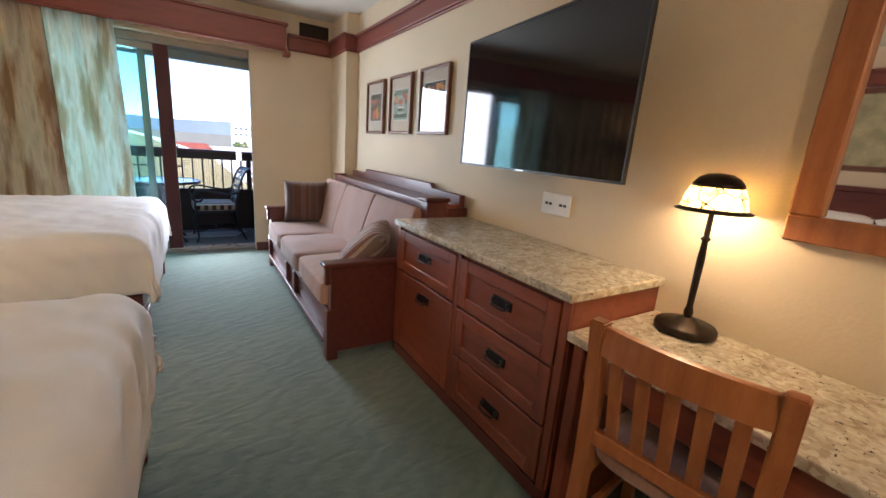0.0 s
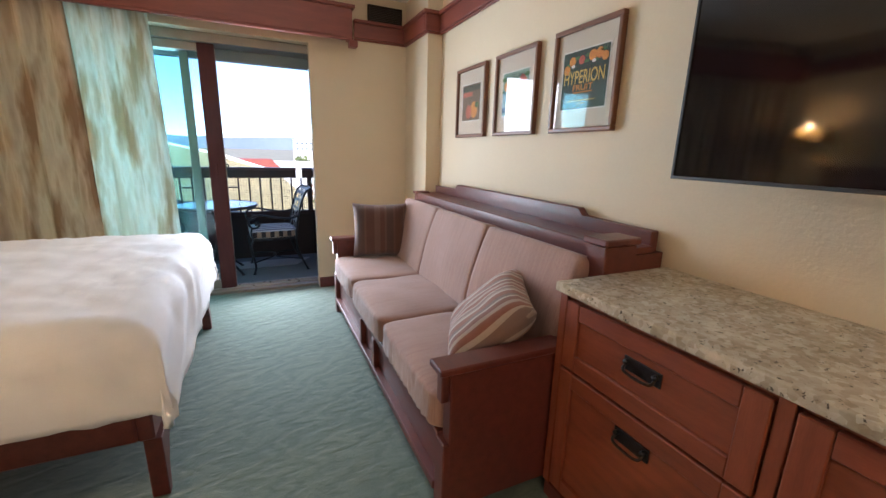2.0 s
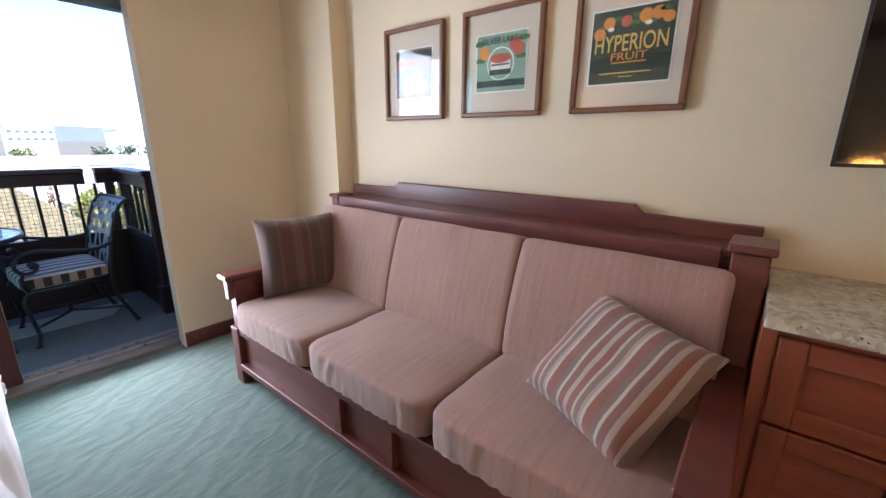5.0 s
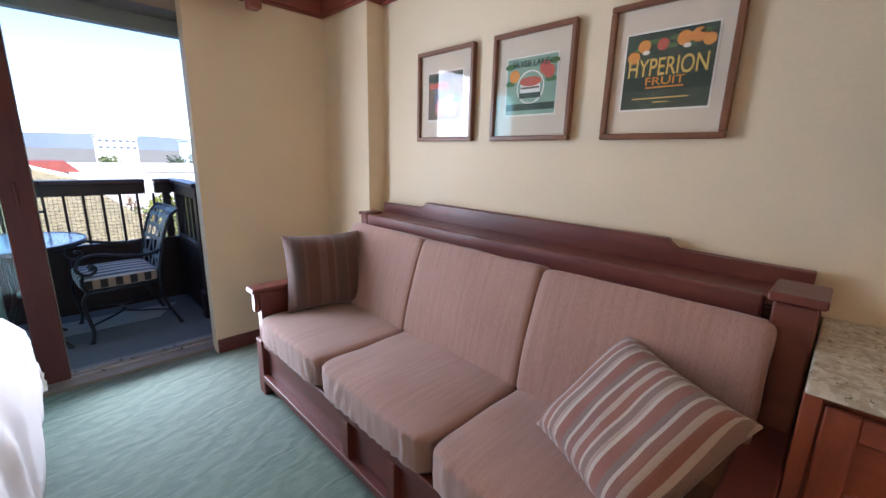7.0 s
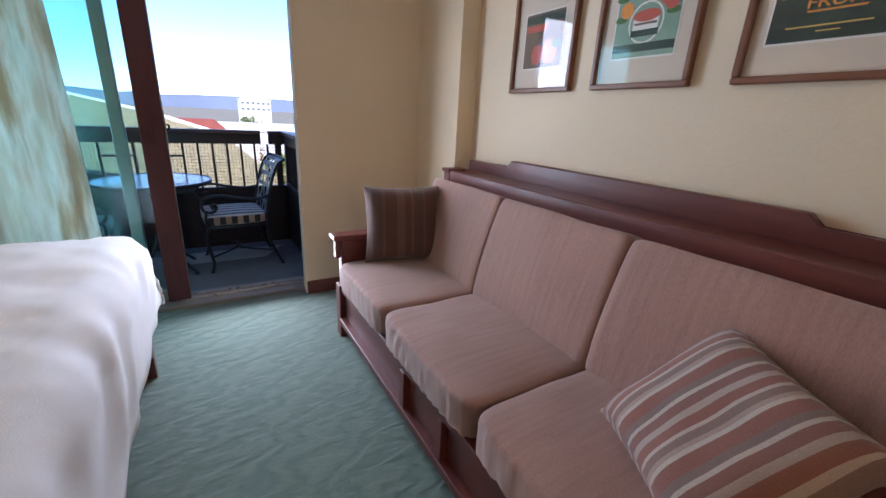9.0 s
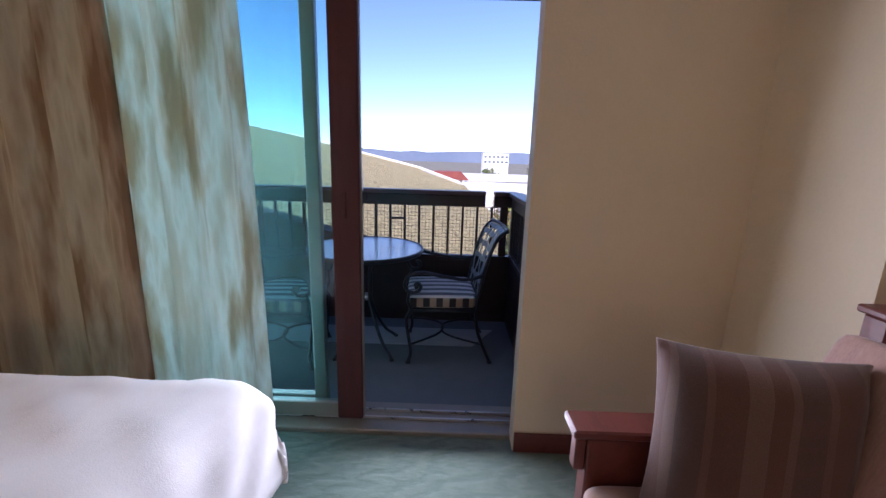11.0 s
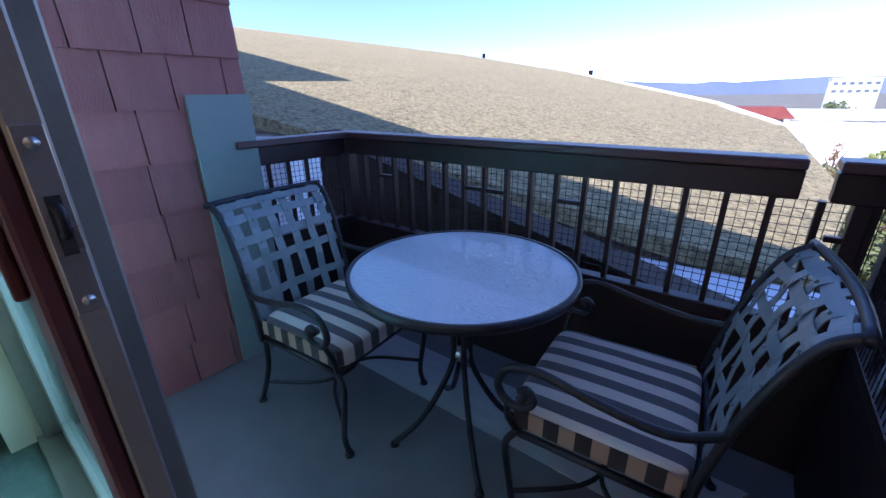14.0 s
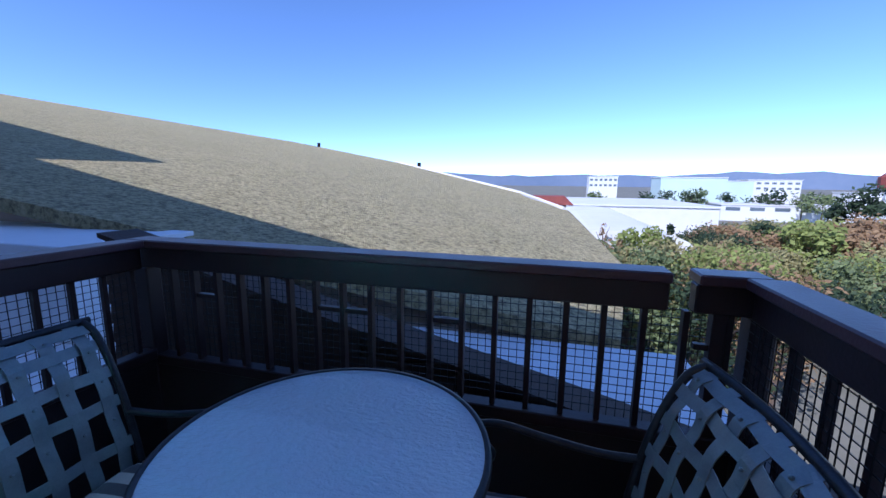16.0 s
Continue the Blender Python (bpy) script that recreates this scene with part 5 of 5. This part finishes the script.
    for k, y in enumerate(ys):
        pts = [Vector((x + bow(y, 1) + 0.004 * math.sin(j * 0.9 + math.pi * k), y, z)) for j, (x, z) in enumerate(prof[2:])]
        st = strap(pts, [Vector((0, 1, 0))] * len(pts), 0.038, "upright_strap")
        for j in (8, 13, 18, 23):
            if j < len(pts):
                tube("rivet", [pts[j] + Vector((0.001, 0, 0)), pts[j] + Vector((0.006, 0, 0.002))], 0.0045, STRAPMAT, st, 6)
    for k, j in enumerate((7, 12, 16, 21, 26)):
        j = min(j, len(prof) - 2)
        x, z = prof[j]
        up = Vector((prof[j + 1][0] - prof[j - 1][0], 0, prof[j + 1][1] - prof[j - 1][1])).normalized()
        yy = [hw * q / 12 for q in range(-12, 13)]
        pts = [Vector((x + bow(y, 1) - 0.004 * math.cos(math.pi * (y + 0.21) / 0.084 + math.pi * k), y, z)) for y in yy]
        strap(pts, [up] * len(pts), 0.034, "level_strap")
    bm = soft_box_bm((0.455, 0.475, 0.085), 14, 9, 0.004, 7, 2.0, 0.2)
    for v in bm.verts:
        v.co += Vector((0.005, 0, 0.424))
    cu = part("seat_cushion", bm, CUSHION, c, "black and cream striped seat cushion", True)
    for s in (-1, 1):
        box("cushion_boxing", (-0.205, s * 0.2385 - 0.004, 0.392), (0.215, s * 0.2385 + 0.004, 0.455), BOXING, cu, 0.003, "striped cushion side band")
    return c


ch = patio_chair()
ch.matrix_basis = pose(-0.17, 6.51, -0.095, 0, 0, 4)
tagged(ch, "wrought-iron patio chair with strap back and striped cushion, by the wall")
ch2 = copy_thing(ch, pose(0.865, 6.68, -0.095, 0, 0, 184))
tagged(ch2, "wrought-iron patio chair with strap back and striped cushion, by the railing")

# ---- own building: unseen storeys above and wings, outlined to shade balcony and next roof ----
bld = thing("hotel_building", (0, 0, 0), 0, "unseen hotel mass around the balcony, outlined to cast its shadow", "building", "", "structure")
LINE = lambda x: 8.2 - 0.25 * (x + 8.9)
bm = prism_bm([(2.31, -14), (24, -14), (24, 0.4), (2.31, LINE(2.31))], 1, -12, OUT + 0.05)
part("east_wing", bm, CONCRETE, bld)
for x0, x1 in ((-2.01, -1.14), (1.72, 2.31)):
    part("front_wall", prism_bm([(x0, -14), (x1, -14), (x1, LINE(x1)), (x0, LINE(x0))], 1, OUT + 0.004, OUT + 0.05), CONCRETE, bld)
bm = prism_bm([(-2.01, -14), (-2.01, LINE(-2.01)), (-24.4, LINE(-24.4)), (-26.9, 17.2), (-48.7, 23.3), (-60, 23.3), (-60, -14)], 1, -12, OUT + 0.05)
part("west_wing", bm, CONCRETE, bld)
bm = prism_bm([(-2.01, H + 0.16), (2.31, H + 0.16), (2.31, LINE(2.31)), (-2.01, LINE(-2.01))], 1, -12, OUT)
part("upper_storeys", bm, CONCRETE, bld)

# dark lower roof just outside the railing, its edge falling to the east
lower = thing("lower_roof", (0, 0, 0), 0, "dark brown lap-boarded roof edge below the balcony railing", "roof", "", "structure")
RAKE = lambda x: 0.495 - 0.245 * x
part("core", prism_bm([(-1.7, -14), (3.4, -14), (3.4, RAKE(3.4)), (-1.7, RAKE(-1.7))], 1, 7.60, 7.78), LAPBOARD, lower)
part("rake_edge", prism_bm([(-1.7, RAKE(-1.7) + 0.002), (3.4, RAKE(3.4) + 0.002), (3.4, RAKE(3.4) + 0.03), (-1.7, RAKE(-1.7) + 0.03)], 1, 7.56, 7.80), LAPBOARD, lower)
for k in range(16):
    z0, z1 = -1.05 + 0.12 * k, -1.05 + 0.12 * k + 0.118
    xe = min(3.4, (0.495 - z1) / 0.245)
    bm = box_bm((-1.7, 7.575, z0), (xe, 7.598, z1), 0)
    for v in bm.verts:
        if v.co.z > z0 + 0.01 and v.co.y < 7.58:
            v.co.y = 7.59
    part("lap_board", bm, LAPBOARD, lower)

# ---- neighbouring roof ----
A0 = Vector((-7.41, 12.96, 0.079))
def roof_z(x, y):
    return A0.z - 0.171 * (x - A0.x) + 0.0204 * (y - A0.y)


near = thing("neighbour_roof", (0.025, 0.11, -0.07), 0, "huge low roof of weathered tan shakes on the next building", "roof", "", "structure")
nrm = Vector((0.171, -0.0204, 1)).normalized()
outline = [(-110, 50), (-60, 92), (-30, 83), (-3, 56), (-2.2, 51), (2.3, 43), (3.5, 21.3), (2.2, 13.5), (-7.4, 12.9), (-13.0, 12.2), (-30, 11.0), (-110, 11)]
bm = bmesh.new()
top_v = [bm.verts.new((x, y, roof_z(x, y))) for x, y in outline]
low_v = [bm.verts.new((x, y, roof_z(x, y) - 0.35)) for x, y in outline]
bm.faces.new(top_v)
bm.faces.new(low_v)
for i in range(len(outline)):
    j = (i + 1) % len(outline)
    bm.faces.new((top_v[i], top_v[j], low_v[j], low_v[i]))
part("roof_slope", bm, SHAKES, near, "tan and olive weathered shakes")
# white ridge flashing and vent stubs
tube_into(bm := bmesh.new(), [(-30, 83, roof_z(-30, 83)), (-3, 56, roof_z(-3, 56) + 0.05), (1.9, 43, roof_z(1.9, 43) + 0.05)], 0.22, 6)
part("ridge_flashing", bm, WHITEROOF, near)
for x, y in ((-50.9, 88.5), (-23.1, 77)):
    part("roof_vent", tube_into(bmesh.new(), [(x, y, roof_z(x, y) - 0.2), (x, y, roof_z(x, y) + 0.9)], 0.35, 8), BRONZE, near)
box("house_wall", (-60, 13.5, -14), (1.5, 44, -1.7), CONCRETE, near, 0)
# flat roof below, between the two buildings
tagged(box("flat_roof", (-60, 8.4, -2.3), (3.2, 13.4, -1.7), GREYROOF, None, 0), "pale blue-grey flat roof below the balcony", "roof", "", "structure")
box("parapet", (-14, 10.7, -1.695), (-7.18, 13.3, 0.08), GREYROOF, None, 0.02)
tagged(bpy.data.objects["parapet"], "pale flat parapet roof beside the shake roof", "roof", "", "structure")

# ---- the view: ground, houses, trees, hills ----
bm = bmesh.new()
bmesh.ops.create_grid(bm, x_segments=8, y_segments=8, size=4500)
g = part("ground", bm, EARTH)
g.location.z = -14
tagged(g, "distant ground with streets and lots", "ground", "", "structure")


def far_block(name, x0, x1, y0, y1, z1, mat, label, cols=0, rows=0, z0=-14):
    h = thing(name, (0, 0, 0), 0, label, "building", "far buildings")
    box("wall", (x0, y0, z0), (x1, y1, z1), mat, h, 0)
    box("roof_edge", (x0 - 0.4, y0 - 0.4, z1), (x1 + 0.4, y1 + 0.4, z1 + 0.5), FARWALL, h, 0)
    for r in range(rows):
        for k in range(cols):
            w, hh = (x1 - x0) / cols, (z1 + 2) / max(1, rows) if z1 > 0 else 3
            xa = x0 + (k + 0.2) * w
            za = z1 - (r + 0.8) * min(4.0, hh)
            box("window", (xa, y0 - 0.06, za), (xa + 0.6 * w, y0 - 0.01, za + 1.6), FARGLASS, h, 0)
    return h


# white warehouse with a broad curved roof
wh = thing("white_warehouse", (0, 0, 0), 0, "broad white warehouse with a gently curved roof", "building")
o = [(2 + 17 * k / 12, -4.6 - 2.2 * (2 * k / 12 - 1) ** 4) for k in range(13)]
part("roof", prism_bm(o + [(19, -7.6), (2, -7.6)], 1, 62, 125), WHITEROOF, wh)
box("wall", (2.5, 62.5, -14), (18.5, 124.5, -7.65), FARWALL, wh, 0)
far_block("far_building", 6, 44, 128, 190, -4.6, WHITEROOF, "long white flat-roofed hall behind the warehouse")
far_block("far_building", 27, 47, 330, 350, 7.5, FARWALL, "white office block beyond the warehouse", 6, 2)
far_block("far_building", 76, 118, 330, 360, 7, MINTWALL, "long mint-white studio building", 0, 0)
far_block("far_building", 118, 140, 345, 365, 5, MINTWALL, "low mint-green studio building far off")
far_block("far_building", 150, 186, 380, 400, 6.5, FARWALL, "white block with windows", 7, 2)
far_block("far_building", 190, 250, 330, 350, -2, FARWALL, "long low white building")
far_block("far_building", 300, 340, 420, 440, 9, FARWALL, "white block far off", 6, 2)
far_block("far_building", 75, 170, 215, 235, -7, FARWALL, "low pale building behind the trees", 10, 1)
rh = thing("red_roofed_hut", (0, 0, 0), 0, "small red-roofed roof hut behind the shakes", "building")
box("wall", (-2.2, 66, -6), (2.8, 70, -1.6), CONCRETE, rh, 0)
part("roof", prism_bm([(-3.2, -1.6), (3.8, -1.6), (2.6, -0.4), (-2.0, -0.4)], 1, 65.2, 71), REDROOF, rh)
tw = thing("ornate_tower", (85, 134, -19.5), 0, "tall ornate tower with reddish top", "tower")
part("shaft", lathe_bm([(3.6, 0), (3.4, 12), (3.6, 14), (2.8, 16), (2.6, 20)], 12), FARWALL, tw)
part("top", lathe_bm([(2.4, 20), (4.0, 21), (4.2, 23.5), (2.6, 25), (2.2, 27), (0.5, 28.5), (0.1, 30)], 12), REDROOF, tw)

# hills
bm = bmesh.new()
N = 60
prev = None
for k in range(N + 1):
    a = radians(-40 + 110 * k / N)
    x, y = 4200 * math.sin(a), 4200 * math.cos(a)
    hz = 75 + 55 * noise.noise(Vector((k * 0.13, 2, 0))) + 22 * noise.noise(Vector((k * 0.5, 5, 0)))
    cur = (bm.verts.new((x, y, -60)), bm.verts.new((x, y, hz + 25)))
    if prev:
        bm.faces.new((prev[0], cur[0], cur[1], prev[1]))
    prev = cur
tagged(part("backdrop_hills", bm, HILL), "hills on the horizon, coloured blue for the haze", "hills", "", "structure")

LEAVES = {"green": leaf_mat("green_leaves", (0.10, 0.13, 0.05), (0.22, 0.26, 0.10)), "olive": leaf_mat("olive_leaves", (0.20, 0.18, 0.07), (0.40, 0.35, 0.14)), "rust": leaf_mat("rust_leaves", (0.22, 0.13, 0.06), (0.38, 0.25, 0.12)), "dark": leaf_mat("dark_leaves", (0.018, 0.035, 0.016), (0.055, 0.085, 0.03)), "lime": leaf_mat("lime_leaves", (0.16, 0.19, 0.04), (0.32, 0.36, 0.09))}
rnd = random.Random(11)


def tree(x, y, top, spread, tone, slim=1.0, leaf=0.5, count=900):
    t = thing("tree", (x, y, -14), 0, {"green": "leafy green tree", "olive": "yellowing olive-green tree", "rust": "rust-brown autumn tree", "dark": "dark evergreen tree", "lime": "bright lime-green tree"}[tone] + " standing below the hotel", "tree", "trees below the balcony")
    Ht = top + 14
    bm = tube_into(bmesh.new(), [(0, 0, 0), (0.1, 0.05, Ht * 0.45), (0.0, 0.1, Ht * 0.8)], [0.3, 0.2, 0.06], 7)
    for k in range(6):
        a = k * 2.4
        r = spread * 0.6
        tube_into(bm, [(0.08, 0.05, Ht * (0.35 + 0.06 * k)), (r * 0.5 * math.cos(a), r * 0.5 * math.sin(a), Ht * (0.5 + 0.06 * k)), (r * math.cos(a), r * math.sin(a), Ht * (0.58 + 0.06 * k))], [0.1, 0.06, 0.02], 5)
    part("trunk", bm, BARK, t)
    clumps = []
    for k in range(16):
        a, q = rnd.random() * 6.283, math.sqrt(rnd.random())
        h = rnd.uniform(0.42, 0.93)
        wd = spread * (1 - 0.75 * max(0, (h - 0.6) / 0.4) ** 1.5 if slim >= 1 else (1.05 - h))
        clumps.append((Vector((q * wd * math.cos(a), q * wd * math.sin(a), Ht * h)), spread * rnd.uniform(0.28, 0.45) * (1 if slim >= 1 else 0.6)))
    verts, faces = [], []
    for k in range(count):
        c, r = clumps[k % 16]
        d = Vector((rnd.gauss(0, 1), rnd.gauss(0, 1), rnd.gauss(0, 0.8))).normalized() * r * rnd.uniform(0.55, 1.08)
        p = c + d
        u = Vector((rnd.gauss(0, 1), rnd.gauss(0, 1), rnd.gauss(0, 1))).normalized()
        w = u.orthogonal().normalized()
        s = leaf * rnd.uniform(0.5, 1.1)
        i = len(verts)
        verts += [p - u * s, p + w * s * 0.55, p + u * s, p - w * s * 0.55]
        faces.append((i, i + 1, i + 2, i + 3))
    me = bpy.data.meshes.new("crown")
    me.from_pydata([tuple(v) for v in verts], [], faces)
    me.materials.append(LEAVES[tone])
    cr = new("crown", me)
    cr.parent = t


for i in range(70):
    a = radians(rnd.uniform(6, 40))
    d = 30 + 75 * (i / 70)
    tone = rnd.choice(["olive", "olive", "olive", "lime", "rust", "green", "lime", "dark"])
    tree(0.8 + d * math.sin(a), 5.8 + d * math.cos(a), 1.3 - max(0.135 - 0.0009 * (d - 30) + 0.07 * rnd.random() ** 2, 0.128 if a < radians(18) else 0.0) * d, 3.4 + d * 0.025, tone, 1, 0.15 + d * 0.0024, 3000)
for i in range(34):
    a = radians(rnd.uniform(15, 40))
    d = rnd.uniform(75, 150)
    tree(0.8 + d * math.sin(a), 5.8 + d * math.cos(a), 1.3 - max(0.09 - 0.0022 * (math.degrees(a) - 15) + 0.04 * rnd.random(), 0.122 if a < radians(19) else 0.0) * d, rnd.uniform(4.2, 6.5), rnd.choice(["olive", "olive", "green", "lime", "rust", "dark"]), 1, 0.55, 1700)
tree(10.0, 52, -2.9, 2.8, "lime", 1, 0.3, 3200)
tree(13.7, 55, -2.5, 1.5, "dark", 0.6, 0.3, 900)
tree(52, 92, 1.6, 4.2, "dark", 1, 0.5, 1800)
tree(60, 88, -0.8, 4.5, "dark", 1, 0.5, 1800)
tree(7.3, 60, -2.6, 1.4, "rust", 0.6, 0.18, 260)
for i in range(26):
    a = radians(rnd.uniform(4, 55))
    d = rnd.uniform(230, 320)
    tree(d * math.sin(a), d * math.cos(a), rnd.uniform(-4, 1), 6, rnd.choice(["dark", "green", "dark"]), 1, 1.0, 260)

# ---- wall shingles, course by course ----
shapes = {}


def shingle(parent, x, y0, y1, z0, z1, out):
    """One thick shingle, its butt standing proud of the course below."""
    key = (round(y1 - y0, 2), out)
    if key not in shapes:
        w = y1 - y0
        lo, hi = 0.020 * out, 0.008 * out
        bm = bmesh.new()
        v = [bm.verts.new(p) for p in ((0, 0, 0), (lo, 0, 0), (hi, 0, z1 - z0), (0, 0, z1 - z0), (0, w, 0), (lo, w, 0), (hi, w, z1 - z0), (0, w, z1 - z0))]
        for f in ((0, 1, 2, 3), (7, 6, 5, 4), (0, 4, 5, 1), (1, 5, 6, 2), (2, 6, 7, 3), (3, 7, 4, 0)):
            bm.faces.new([v[i] for i in f])
        bmesh.ops.recalc_face_normals(bm, faces=bm.faces)
        me = bpy.data.meshes.new("shingle")
        bm.to_mesh(me)
        bm.free()
        me.materials.append(SHINGLE)
        shapes[key] = me
    ob = new("shingle", shapes[key])
    ob.parent = parent
    ob.location = (x, y0, z0)


rs = random.Random(4)
for wallname, x, out, ya, yb in (("wall_west_wing", SXW, 1, OUT, 6.615), ("wall_east_wing", SXE, -1, OUT, 6.385)):
    for row in range(22):
        z0 = -0.09 + 0.2055 * row
        y = ya
        first_w = rs.choice([0.08, 0.13, 0.18])
        while y < yb - 0.02:
            w = first_w or rs.choice([0.18, 0.21, 0.24])
            first_w = 0
            w = min(w, yb - y)
            if yb - y - w < 0.05:
                w = yb - y
            shingle(bpy.data.objects[wallname], x, y + 0.002, round(y + w - 0.004, 3), z0, z0 + 0.2055, out)
            y += w
